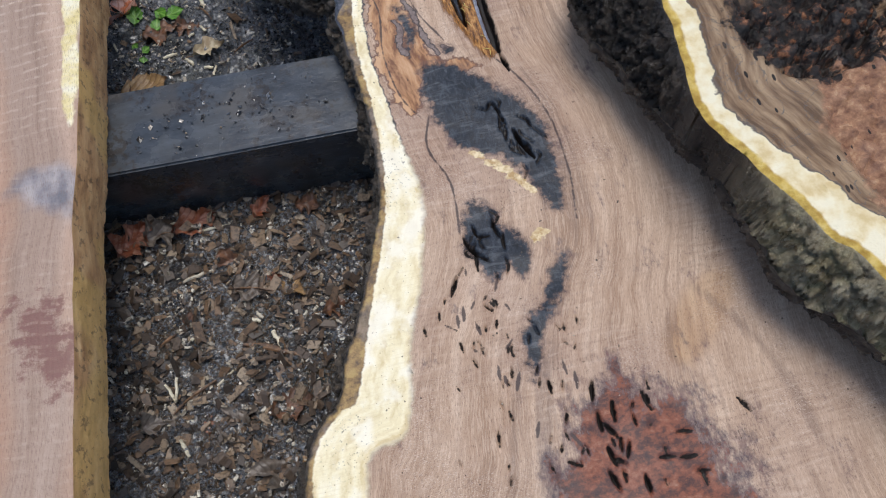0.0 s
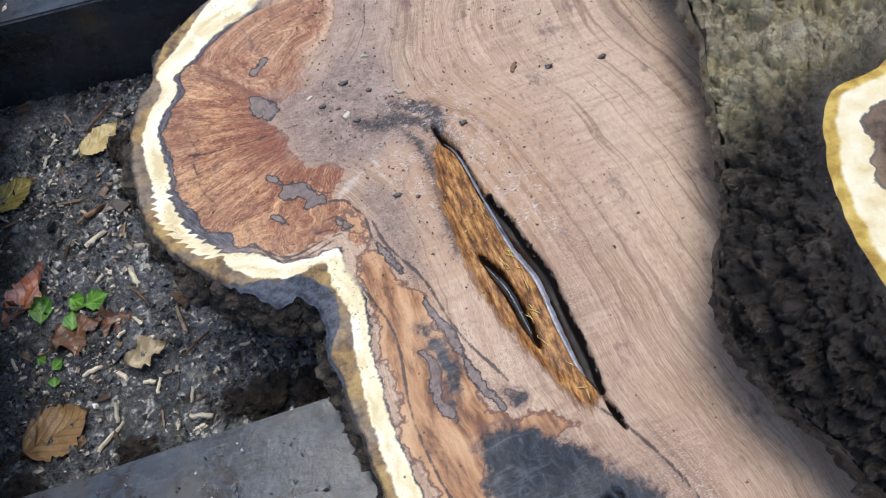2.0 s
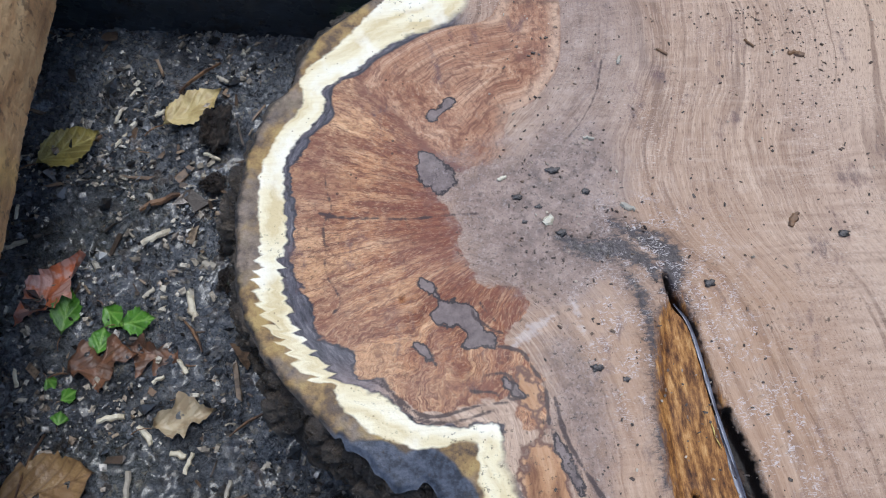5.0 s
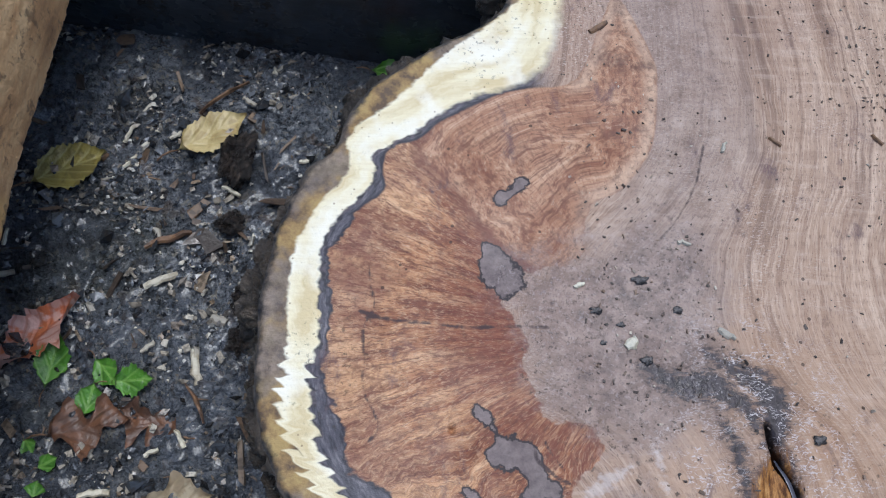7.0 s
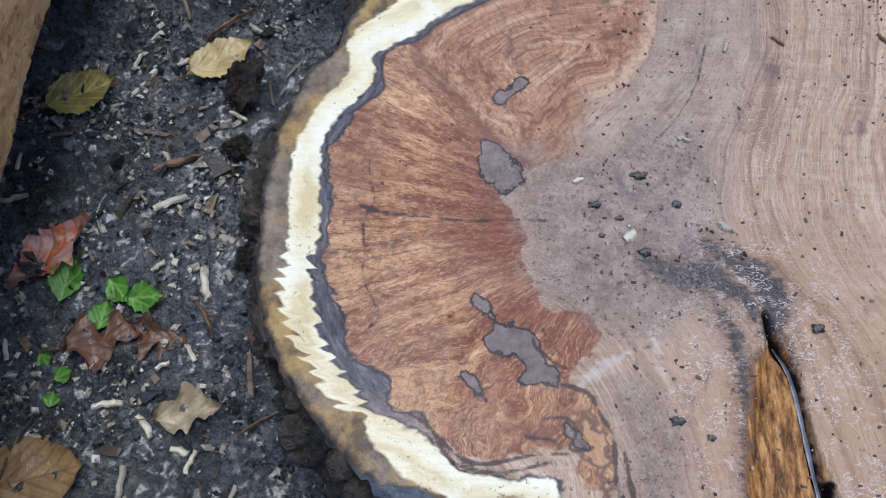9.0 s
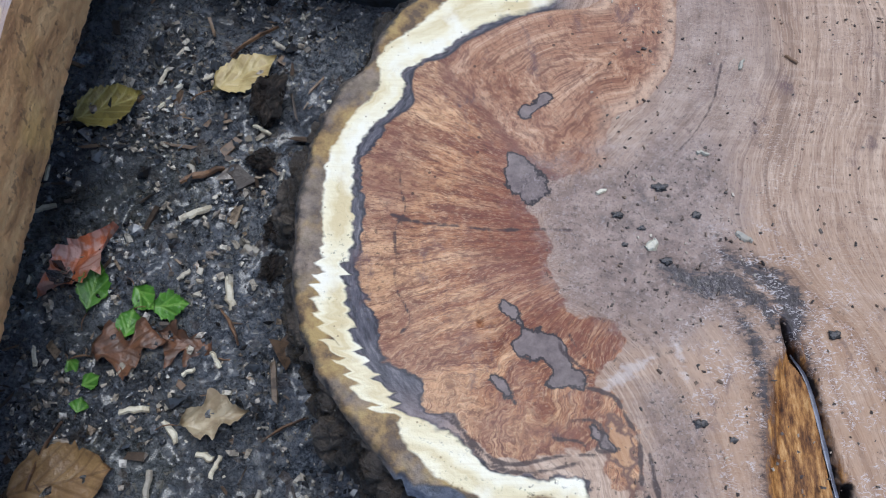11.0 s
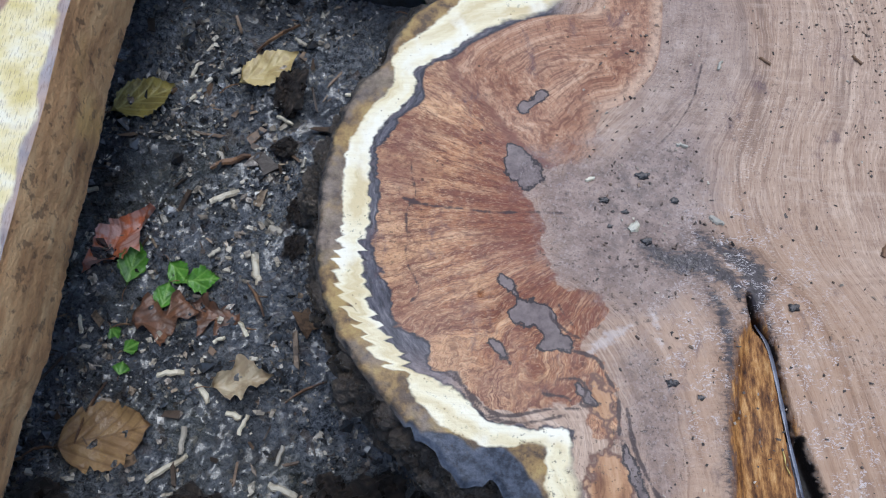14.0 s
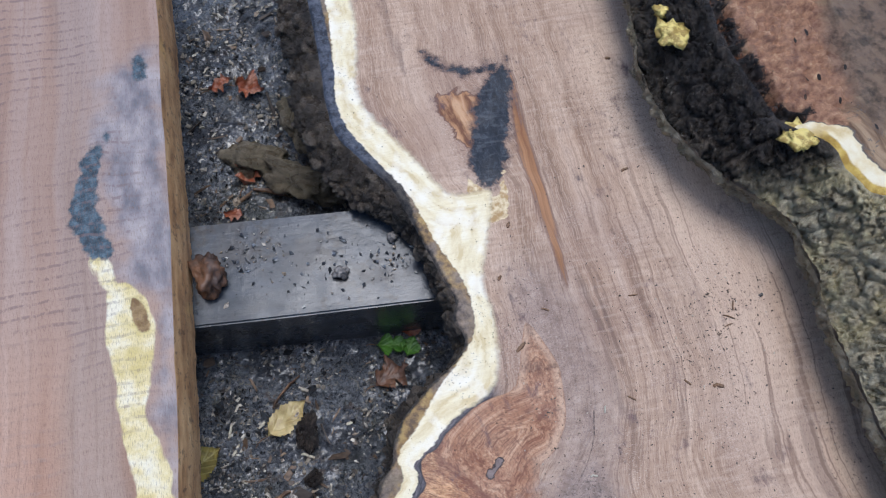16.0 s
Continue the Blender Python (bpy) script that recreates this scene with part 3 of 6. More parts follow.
def bearer_wood():
    s = Shade("wet dark grey timber")
    n = s.noise(s.scaled(s.p, 2.5, 5, 5), 12, 6, 0.7)
    c = s.ramp(n, (0.0, (0.012, 0.015, 0.018)), (0.5, (0.030, 0.038, 0.048)), (1.0, (0.062, 0.075, 0.092)))
    c = s.mix(s.sm(s.noise(s.p, 16, 4), 0.55, 0.75, 0, 0.45), c, (0.070, 0.058, 0.046))
    c = s.mix(s.sm(s.m("MULTIPLY", s.noise(s.p, 150, 4, 0.7), s.noise(s.p, 18, 3)), 0.28, 0.45, 0, 0.85), c, (0.016, 0.012, 0.010))
    c = s.mix(s.sm(s.noise(s.scaled(s.p, 1, 6, 6), 60, 4, 0.7, 0.6), 0.66, 0.85, 0, 0.4), c, (0.12, 0.13, 0.14))
    h = s.m("ADD", s.m("MULTIPLY", s.noise(s.scaled(s.p, 1.5, 4, 4), 60, 5, 0.7, 0.5), 0.5), s.m("MULTIPLY", s.noise(s.p, 190, 5, 0.65), 0.4))
    return s.done(c, s.sm(s.noise(s.p, 30, 4), 0.3, 0.75, 0.16, 0.42), h, 0.25, 0.0012, 0.4, coat=s.sm(s.noise(s.p, 14, 4), 0.3, 0.6, 0.0, 0.3))


def soil_mat():
    s = Shade("wet dark soil")
    warp = s.t.nodes.new("ShaderNodeVectorMath")
    warp.operation = "MULTIPLY_ADD"
    n = s.t.nodes.new("ShaderNodeTexNoise")
    s.put(n.inputs["Vector"], s.p), s.put(n.inputs["Scale"], 170.0)
    s.put(warp.inputs[0], n.outputs["Color"]), s.put(warp.inputs[2], s.p)
    warp.inputs[1].default_value = (0.005, 0.005, 0.005)
    q = warp.outputs[0]
    big = s.sep(s.voro(q, 170, out="Color"))
    small = s.sep(s.voro(q, 430, out="Color"))
    a = s.noise(s.p, 40, 6, 0.65)
    b = s.noise(s.p, 300, 5, 0.7)
    grit = s.noise(q, 210, 5, 0.75, 0.4)
    pick = s.m("ADD", s.m("MULTIPLY", a, 0.25), s.m("ADD", s.m("MULTIPLY", grit, 0.55), s.m("MULTIPLY", s.noise(q, 620, 3, 0.7), 0.3)))
    c = s.ramp(pick, (0.36, (0.008, 0.009, 0.012)), (0.48, (0.115, 0.13, 0.152)), (0.60, (0.30, 0.32, 0.35)), (0.82, (0.50, 0.50, 0.50)))
    c = s.mix(s.sm(s.m("MULTIPLY", big[0], small[0]), 0.55, 0.68, 0, 0.75), c, (0.50, 0.46, 0.38))
    c = s.mix(s.sm(s.m("MULTIPLY", big[1], s.noise(s.p, 60, 4)), 0.42, 0.6, 0, 0.55), c, (0.17, 0.11, 0.07))
    c = s.mix(s.sm(s.noise(s.p, 6, 3), 0.55, 0.75, 0, 0.4), c, (0.085, 0.09, 0.055))
    x, y, z = s.sep(s.p)
    away = s.m("SQRT", s.m("ADD", s.m("POWER", s.m("ADD", x, 0.15), 2.0), s.m("POWER", s.m("ADD", y, 0.05), 2.0)))
    litter = s.sm(s.m("ADD", away, s.m("MULTIPLY", s.noise(s.p, 12, 3), 0.2)), 0.36, 0.52, 1, 0)
    brown = s.m("MAXIMUM", litter, s.m("MULTIPLY", s.sm(s.noise(s.p, 1.3, 4), 0.42, 0.65), s.sm(away, 1.1, 1.8)))
    c = s.mix(s.m("MULTIPLY", brown, s.sm(b, 0.4, 0.65)), c, (0.13, 0.088, 0.055))
    c = s.mix(s.sm(s.noise(s.p, 17, 4, 0.6), 0.52, 0.72, 0, 0.6), c, (0.030, 0.031, 0.034))
    h = s.m("ADD", s.m("MULTIPLY", grit, 1.6), s.m("ADD", s.m("MULTIPLY", s.noise(s.p, 75, 4, 0.6), 2.2), s.m("MULTIPLY", b, 1.3)))
    mud = s.m("MULTIPLY", s.sm(s.noise(s.p, 13, 4, 0.6), 0.42, 0.58), s.sm(litter, 1, 0))
    c = s.mix(s.m("MULTIPLY", mud, 0.5), c, s.ramp(s.noise(s.p, 90, 5, 0.7), (0.25, (0.030, 0.034, 0.043)), (0.55, (0.10, 0.112, 0.135)), (0.9, (0.24, 0.25, 0.27))))
    h = s.m("MULTIPLY", h, s.sm(mud, 0, 1, 1, 0.7))
    rough = s.m("MULTIPLY", s.sm(s.noise(s.p, 55, 4, 0.6), 0.35, 0.75, 0.10, 0.34), s.sm(mud, 0, 1, 1, 0.8))
    return s.done(c, rough, h, 1.0, 0.0034, 1.0, coat=s.sm(s.noise(s.p, 20, 4), 0.35, 0.6, 0.1, 0.7))


def bits_mat(name, *cols, rough=0.5):
    s = Shade(name)
    c = s.ramp(s.island(), *cols)
    c = s.mix(s.sm(s.noise(s.p, 300, 3), 0.45, 0.7, 0, 0.6), c, (0.03, 0.022, 0.016))
    return s.done(c, rough, s.noise(s.p, 500, 3), 0.4, 0.0008)


def leaf_mat(name, base, vein, spot):
    s = Shade(name)
    x, y, z = s.sep(s.p)
    t = s.m("ADD", s.m("ABSOLUTE", y), s.m("MULTIPLY", x, -0.6))
    w = s.m("ABSOLUTE", s.m("SUBTRACT", s.m("FRACT", s.m("MULTIPLY", t, 150)), 0.5))
    c = s.mix(s.sm(s.noise(s.p, 110, 4), 0.4, 0.65, 0, 0.75), base, spot)
    c = s.mix(s.sm(w, 0.05, 0.16, 0.5, 0), c, vein)
    c = s.mix(s.sm(s.m("ABSOLUTE", y), 0.0004, 0.0011, 0.7, 0), c, vein)
    h = s.m("ADD", s.m("MULTIPLY", s.sm(w, 0, 0.3), 0.8), s.noise(s.p, 260, 3))
    return s.done(c, 0.42, h, 0.5, 0.0012, 0.5)


def plain(name, a, b, scale=80, rough=0.5):
    s = Shade(name)
    n = s.noise(s.p, scale, 5, 0.65)
    return s.done(s.mix(s.sm(n, 0.35, 0.65), a, b), rough, n, 0.5, 0.002)


WOOD, UPPER, BOARD, EDGE, BEARER, SOIL = slab_wood(), upper_wood(), board_wood(), board_edge(), bearer_wood(), soil_mat()
BARK, BARK2 = bark_mat("dark rugged bark"), bark_mat("thick mossy bark")


def chip_mat():
    s = Shade("pale wood chip")
    n = s.noise(s.p, 160, 4, 0.65)
    col = s.mix(s.sm(n, 0.35, 0.7), (0.66, 0.61, 0.47), (0.42, 0.36, 0.25))
    col = s.mix(s.sm(s.chance(), 0.4, 1.0, 0, 0.8), col, (0.26, 0.235, 0.20))
    return s.done(col, 0.5, n, 0.5, 0.002)


CHIP = chip_mat()
OLDCHIP = plain("weathered brown wood sliver", (0.20, 0.11, 0.055), (0.09, 0.05, 0.03), 160)
GRIME = plain("dark grey grime", (0.13, 0.115, 0.105), (0.035, 0.03, 0.028), 420, 0.35)
# pale bluish colour stands in for sky mirrored in the wet crack
SKY_GLINT = plain("pale painted sky reflection", (0.27, 0.28, 0.33), (0.16, 0.16, 0.19), 60, 0.1)
BLACK = plain("wet black sap", (0.012, 0.011, 0.012), (0.03, 0.032, 0.036), 40, 0.08)
GOLD = plain("yellow exposed inner bark", (0.72, 0.58, 0.18), (0.34, 0.23, 0.05), 150, 0.5)
FLAKE = bits_mat("black bark flakes", (0.0, (0.008, 0.008, 0.010)), (0.35, (0.030, 0.026, 0.026)), (0.65, (0.075, 0.056, 0.044)), (0.85, (0.15, 0.12, 0.095)), (1.0, (0.30, 0.26, 0.22)), rough=0.33)
MOSSY = bits_mat("mossy grey bark flakes", (0.0, (0.09, 0.075, 0.05)), (0.25, (0.24, 0.21, 0.135)), (0.6, (0.32, 0.285, 0.19)), (0.85, (0.46, 0.43, 0.32)), (1.0, (0.60, 0.57, 0.48)), rough=0.6)
BROWNF = bits_mat("brown bark flakes", (0.0, (0.012, 0.009, 0.007)), (0.4, (0.045, 0.030, 0.020)), (0.75, (0.13, 0.085, 0.048)), (1.0, (0.28, 0.22, 0.14)), rough=0.42)
CRUMB = bits_mat("dark soil crumbs", (0.0, (0.010, 0.011, 0.013)), (0.45, (0.055, 0.062, 0.072)), (0.72, (0.20, 0.215, 0.235)), (0.85, (0.30, 0.225, 0.15)), (1.0, (0.74, 0.72, 0.67)), rough=0.14)
PALE = bits_mat("pale wood crumbs", (0.0, (0.22, 0.19, 0.15)), (0.5, (0.42, 0.37, 0.29)), (1.0, (0.66, 0.62, 0.52)))
LITTER = bits_mat("brown rotting leaf pieces", (0.0, (0.035, 0.026, 0.02)), (0.4, (0.09, 0.06, 0.04)), (0.75, (0.17, 0.105, 0.06)), (1.0, (0.30, 0.24, 0.17)))
DUST = bits_mat("sawdust and bark specks", (0.0, (0.03, 0.02, 0.015)), (0.6, (0.09, 0.06, 0.045)), (0.85, (0.22, 0.14, 0.09)), (1.0, (0.55, 0.48, 0.38)))

# ---- geometry helpers ----
S = 0.135       # top of the main slab
BT = 0.097      # top of the bearers
RNG = np.random.default_rng(7)


def spline(pts, n=5, closed=False):
    """A smooth line through the control points."""
    p = np.array(pts, float)
    if closed:
        p = np.vstack((p[-1], p, p[0], p[1]))
    else:
        p = np.vstack((2 * p[0] - p[1], p, 2 * p[-1] - p[-2]))
    out = []
    for a, b, c, d in zip(p[:-3], p[1:-2], p[2:-1], p[3:]):
        for t in np.arange(n) / n:
            out.append(0.5 * (2 * b + (c - a) * t + (2 * a - 5 * b + 4 * c - d) * t * t + (3 * b - a - 3 * c + d) * t ** 3))
    if not closed:
        out.append(p[-2])
    return np.array(out)


def dist(P, line):
    """The distance of the points from a line, and its nearest point."""
    best = np.full(len(P), 1e9)
    near = np.zeros_like(P)
    for a, b in zip(line[:-1], line[1:]):
        ab = b - a
        t = np.clip(((P - a) @ ab) / max(ab @ ab, 1e-12), 0, 1)
        q = a + t[:, None] * ab
        d = ((P - q) ** 2).sum(1)
        k = d < best
        best[k], near[k] = d[k], q[k]
    return np.sqrt(best), near


def inside(P, poly):
    r = np.zeros(len(P), bool)
    x, y = P[:, 0], P[:, 1]
    for (ax, ay), (bx, by) in zip(poly, np.roll(poly, -1, 0)):
        if ay != by:
            r ^= ((ay > y) != (by > y)) & (x < (bx - ax) * (y - ay) / (by - ay) + ax)
    return r


def field(P, poly, far=0.03):
    """Signed distance to a closed shape, positive inside, cut off at -far."""
    poly = np.array(poly, float)
    lo, hi = poly.min(0) - far, poly.max(0) + far
    k = ((P > lo) & (P < hi)).all(1)
    r = np.full(len(P), -far)
    if k.any():
        d = dist(P[k], np.vstack((poly, poly[:1])))[0]
        r[k] = np.maximum(np.where(inside(P[k], poly), d, -d), -far)
    return r


def blobs(P, *shapes):
    r = np.full(len(P), -0.03)
    for sh in shapes:
        r = np.maximum(r, field(P, spline(sh, 4, True)))
    return r


def strokes(P, *lines):
    """Signed distance to strokes: (half width, points)."""
    r = np.full(len(P), -0.03)
    for w, pts in lines:
        pts = np.array(pts, float)
        pts = spline(pts, 4) if len(pts) > 2 else pts
        k = ((P > pts.min(0) - 0.04) & (P < pts.max(0) + 0.04)).all(1)
        d, q = dist(P[k], pts)
        ends = np.minimum(np.hypot(*(q - pts[0]).T), np.hypot(*(q - pts[-1]).T))
        r[k] = np.maximum(r[k], np.maximum(w * np.clip(0.35 + ends / (6 * w), 0, 1) - d, -0.03))
    return r


def noise_at(P, scale, seed=0.0):
    return np.array([noise.fractal((x * scale, y * scale, seed), 1.0, 2.0, 4) for x, y in P])


def worley(P, scale, seed=0):
    """Cells of a given number per metre: distance to the nearest and the next seed, and a random number for each cell."""
    q = P * scale
    base = np.floor(q).astype(np.int64)
    f1, f2, ident = np.full(len(P), 9.0), np.full(len(P), 9.0), np.zeros(len(P))
    for dx in (-1, 0, 1):
        for dy in (-1, 0, 1):
            cx, cy = base[:, 0] + dx, base[:, 1] + dy
            h = (cx * 73856093) ^ (cy * 19349663) ^ (seed * 83492791)
            h = (h * 2654435761) % 4294967296
            r1, r2, r3 = (h % 1021) / 1021, (h // 1021 % 1019) / 1019, (h // 1040399 % 1013) / 1013
            d = np.hypot(cx + r1 - q[:, 0], cy + r2 - q[:, 1])
            near = d < f1
            f2 = np.where(near, f1, np.minimum(f2, d))
            ident = np.where(near, r3, ident)
            f1 = np.where(near, d, f1)
    return f1, f2, ident


def scaly(P, scale, seed=0):
    """Domed scales with gaps between them, from 0 to 1, and each scale's random number."""
    f1, f2, ident = worley(P, scale, seed)
    return step(f2 - f1, 0.0, 0.35) * (1 - 0.5 * f1 ** 2) * (0.35 + 0.65 * ident), ident


def plates(V, scale, seed=0.0, gap=0.22):
    """Plates in space with gaps between them, from 0 to 1, and each plate's random number."""
    k, ident = np.zeros(len(V)), np.zeros(len(V))
    for i, (x, y, z) in enumerate((V * scale + seed).tolist()):
        d, c = noise.voronoi((x, y, z))
        r = math.sin(c[0][0] * 127.1 + c[0][1] * 311.7 + c[0][2] * 74.7) * 43758.5453
        ident[i] = r - math.floor(r)
        k[i] = d[1] - d[0]
    return step(k, 0.0, gap) * (0.3 + 0.7 * ident), ident


def normals(V, F):
    F = np.asarray(F)
    n = np.cross(V[F[:, 2]] - V[F[:, 0]], V[F[:, 3]] - V[F[:, 1]])
    out = np.zeros_like(V)
    for i in range(4):
        np.add.at(out, F[:, i], n)
    return out / np.maximum(np.linalg.norm(out, axis=1), 1e-12)[:, None]


def step(x, lo, hi):
    t = np.clip((x - lo) / (hi - lo), 0, 1)
    return t * t * (3 - 2 * t)


def mesh_of(name, verts, faces, material, smooth=True):
    me = bpy.data.meshes.new(name)
    me.from_pydata([tuple(v) for v in np.asarray(verts).tolist()], [], faces if isinstance(faces, list) else faces.tolist())
    me.materials.append(material)
    me.polygons.foreach_set("use_smooth", [smooth] * len(me.polygons))
    me.update()
    return me


def child(name, me, parent, label=""):
    ob = new(name, me)
    ob.parent = parent
    return tagged(ob, label)


def add(me, name, values):
    me.attributes.new(name, "FLOAT", "POINT").data.foreach_set("value", np.asarray(values, np.float32))


def graded(lo, hi, h, fine):
    """Even steps of h, with finer ones over the stretch (from, to, step)."""
    if fine is None:
        return lo + h * np.arange(int((hi - lo) / h) + 1)
    a, b, k = fine
    return np.concatenate((np.arange(lo, a, h), np.arange(a, b, k), np.arange(b, hi + h, h)))


def patch(poly, h, fine=(None, None)):
    """A grid clipped to a closed outline, its rim drawn onto the outline."""
    lo, hi = poly.min(0) - h, poly.max(0) + h
    xs, ys = graded(lo[0], hi[0], h, fine[0]), graded(lo[1], hi[1], h, fine[1])
    nx, ny = len(xs), len(ys)
    gx, gy = np.meshgrid(xs, ys)
    P = np.column_stack((gx.ravel(), gy.ravel()))
    ins = inside(P, poly).reshape(ny, nx)
    quad = ins[:-1, :-1] | ins[1:, :-1] | ins[:-1, 1:] | ins[1:, 1:]
    idx = np.arange(nx * ny).reshape(ny, nx)
    F = np.column_stack([a[quad] for a in (idx[:-1, :-1], idx[:-1, 1:], idx[1:, 1:], idx[1:, :-1])])
    used = np.unique(F)
    mp = np.full(nx * ny, -1)
    mp[used] = np.arange(len(used))
    out = ~ins.ravel()[used]
    P = P[used]
    P[out] = dist(P[out], np.vstack((poly, poly[:1])))[1]
    return P, mp[F]


def resample(poly, h):
    p = np.vstack((poly, poly[:1]))
    s = np.concatenate(([0], np.cumsum(np.hypot(*np.diff(p, axis=0).T))))
    t = np.arange(0, s[-1], h)
    return np.column_stack((np.interp(t, s, p[:, 0]), np.interp(t, s, p[:, 1])))


def skirt(name, poly, rings, width, rough, material, parent, label, h=0.0017, marks=None, steps=1):
    """Bark that runs down from an outline: rings of (share of the width outwards, height)."""
    p = resample(poly, h)
    n = len(p)
    tan = np.roll(p, -6, 0) - np.roll(p, 6, 0)
    nrm = np.column_stack((tan[:, 1], -tan[:, 0]))
    nrm /= np.maximum(np.hypot(*nrm.T), 1e-9)[:, None]
    if inside(p[:1] + nrm[:1] * 0.004, poly)[0]:
        nrm = -nrm
    w = width(p)
    at = np.arange(len(rings))
    fine = np.linspace(0, len(rings) - 1, 1 + steps * (len(rings) - 1))
    rings = list(zip(np.interp(fine, at, [r[0] for r in rings]), np.interp(fine, at, [r[1] for r in rings])))
    verts = []
    for i, (o, z) in enumerate(rings):
        for (x, y), (a, b), ww in zip(p, nrm, w):
            k = rough * min(1, i / (2 * steps))
            f = noise.fractal((x * 55, y * 55, z * 55), 0.9, 2.1, 5)
            g = noise.fractal((x * 55 + 9, y * 55, z * 55), 0.9, 2.1, 4)
            e = abs(noise.noise((x * 90, y * 90, z * 40)))
            q = o * ww + 0.45 * k * (f - 1.1 * e)
            verts.append((x + a * q, y + b * q, z + 0.3 * k * g))
    faces = [(i * n + j, i * n + (j + 1) % n, (i + 1) * n + (j + 1) % n, (i + 1) * n + j) for i in range(len(rings) - 1) for j in range(n)]
    V = np.array(verts)
    ring = np.repeat(np.arange(len(rings)), n)
    warp = V + 0.003 * np.array([noise.noise_vector((a * 110, b * 110, c * 110)) for a, b, c in V])
    k1, id1 = plates(warp * (1, 0.8, 1.0), 105, 3)
    k2, id2 = plates(warp, 260, 4)
    N = normals(V, faces)
    N *= np.sign((N[:, :2] * np.tile(nrm, (len(rings), 1))).sum(1) + 0.05 * N[:, 2])[:, None]
    V += N * (rough * np.clip(ring / (2 * steps), 0, 1) * (0.75 * k1 + 0.3 * k2 - 0.35))[:, None]
    me = mesh_of(name, V, faces, material)
    add(me, "scale_id", id1)
    add(me, "moss", marks(V[:, :2])[0] if marks else np.full(len(V), 0.4))
    add(me, "dusk", marks(V[:, :2])[1] if marks else np.zeros(len(V)))
    return child(name, me, parent, label)


OCTA = np.array([(1, 0, 0), (0, 1, 0), (-1, 0, 0), (0, -1, 0), (0, 0, 1), (0, 0, -1)], float)
OCTF = np.array([(0, 1, 4), (1, 2, 4), (2, 3, 4), (3, 0, 4), (1, 0, 5), (2, 1, 5), (3, 2, 5), (0, 3, 5)])
BOX = np.array([(sx, sy, sz) for sz in (-1, 1) for sx, sy in ((-1, -1), (1, -1), (1, 1), (-1, 1))], float)
BOXF = np.array([(3, 2, 1, 0), (4, 5, 6, 7), (0, 1, 5, 4), (1, 2, 6, 5), (2, 3, 7, 6), (3, 0, 4, 7)])


def scatter(name, spots, size, shape, material, label, category, form="octa", tilt=0.4, sink=0.3, parent=None):
    """Many loose bits in one mesh. spots: rows of x, y, z; size: least and most, m; shape: spread along the three axes."""
    base, fac = (OCTA, OCTF) if form == "octa" else (BOX, BOXF)
    n = len(spots)
    r = (size[0] + (size[1] - size[0]) * RNG.random(n) ** 2.6)[:, None, None] / 2
    sc = np.array(shape) * (0.6 + 0.8 * RNG.random((n, 1, 3)))
    v = base[None] * (1 + 0.30 * RNG.standard_normal((n, len(base), 3))) * sc * r
    a, b, c = RNG.random(n) * 2 * math.pi, RNG.standard_normal(n) * tilt, RNG.standard_normal(n) * tilt

    def turn(v, ang, i, j):
        co, si = np.cos(ang)[:, None], np.sin(ang)[:, None]
        vi, vj = v[:, :, i].copy(), v[:, :, j].copy()
        v[:, :, i], v[:, :, j] = co * vi - si * vj, si * vi + co * vj

    turn(v, b, 1, 2), turn(v, c, 0, 2), turn(v, a, 0, 1)
    low = v[:, :, 2].min(1)
    v += spots[:, None, :]
    v[:, :, 2] -= (low * (1 - sink))[:, None]
    F = (fac[None] + (np.arange(n) * len(base))[:, None, None]).reshape(-1, fac.shape[1])
    ob = new(name, mesh_of(name, v.reshape(-1, 3), F, material, False))
    ob.parent = parent
    return tagged(ob, label, "" if parent else category, kind="stuff")



# ---- ground ----
def axis(lo, hi, h, far):
    mid = np.arange(lo, hi, h)
    steps = np.cumsum(h * 1.22 ** np.arange(1, 60))
    steps = steps[steps < far]
    return np.concatenate((lo - steps[::-1], mid, mid[-1] + steps))


def make_ground():
    xs, ys = axis(-0.37, 0.02, 0.0021, 40), axis(-0.20, 1.20, 0.0021, 40)
    gx, gy = np.meshgrid(xs, ys)
    P = np.column_stack((gx.ravel(), gy.ravel()))
    z = 0.006 * noise_at(P, 9) + 0.0035 * noise_at(P, 45, 3)
    near = step(np.hypot(P[:, 0] + 0.1, P[:, 1] - 0.5), 2.5, 0.9)
    z = z * (0.3 + 0.7 * near) - 0.004
    w = P + 0.003 * np.column_stack((noise_at(P, 90, 5), noise_at(P, 90, 6)))
    k1, id1 = scaly(w, 95, 1)
    k2, id2 = scaly(w, 240, 2)
    wet = step(noise_at(P, 16, 9), 0.25, -0.2)
    z += near * ((0.0070 * k1 * id1 ** 1.5) * (0.3 + 0.7 * wet) + 0.0030 * k2 * (0.4 + 0.6 * wet))
    idx = np.arange(len(P)).reshape(len(ys), len(xs))
    F = np.column_stack([a.ravel() for a in (idx[:-1, :-1], idx[:-1, 1:], idx[1:, 1:], idx[1:, :-1])])
    me = mesh_of("ground", np.column_stack((P, z)), F, SOIL)
    add(me, "scale_id", np.where(id1 > 0.6, id1, id2))
    ob = new("ground", me)
    return tagged(ob, "wet black trodden soil mixed with wood crumbs", "ground", kind="structure")


make_ground()


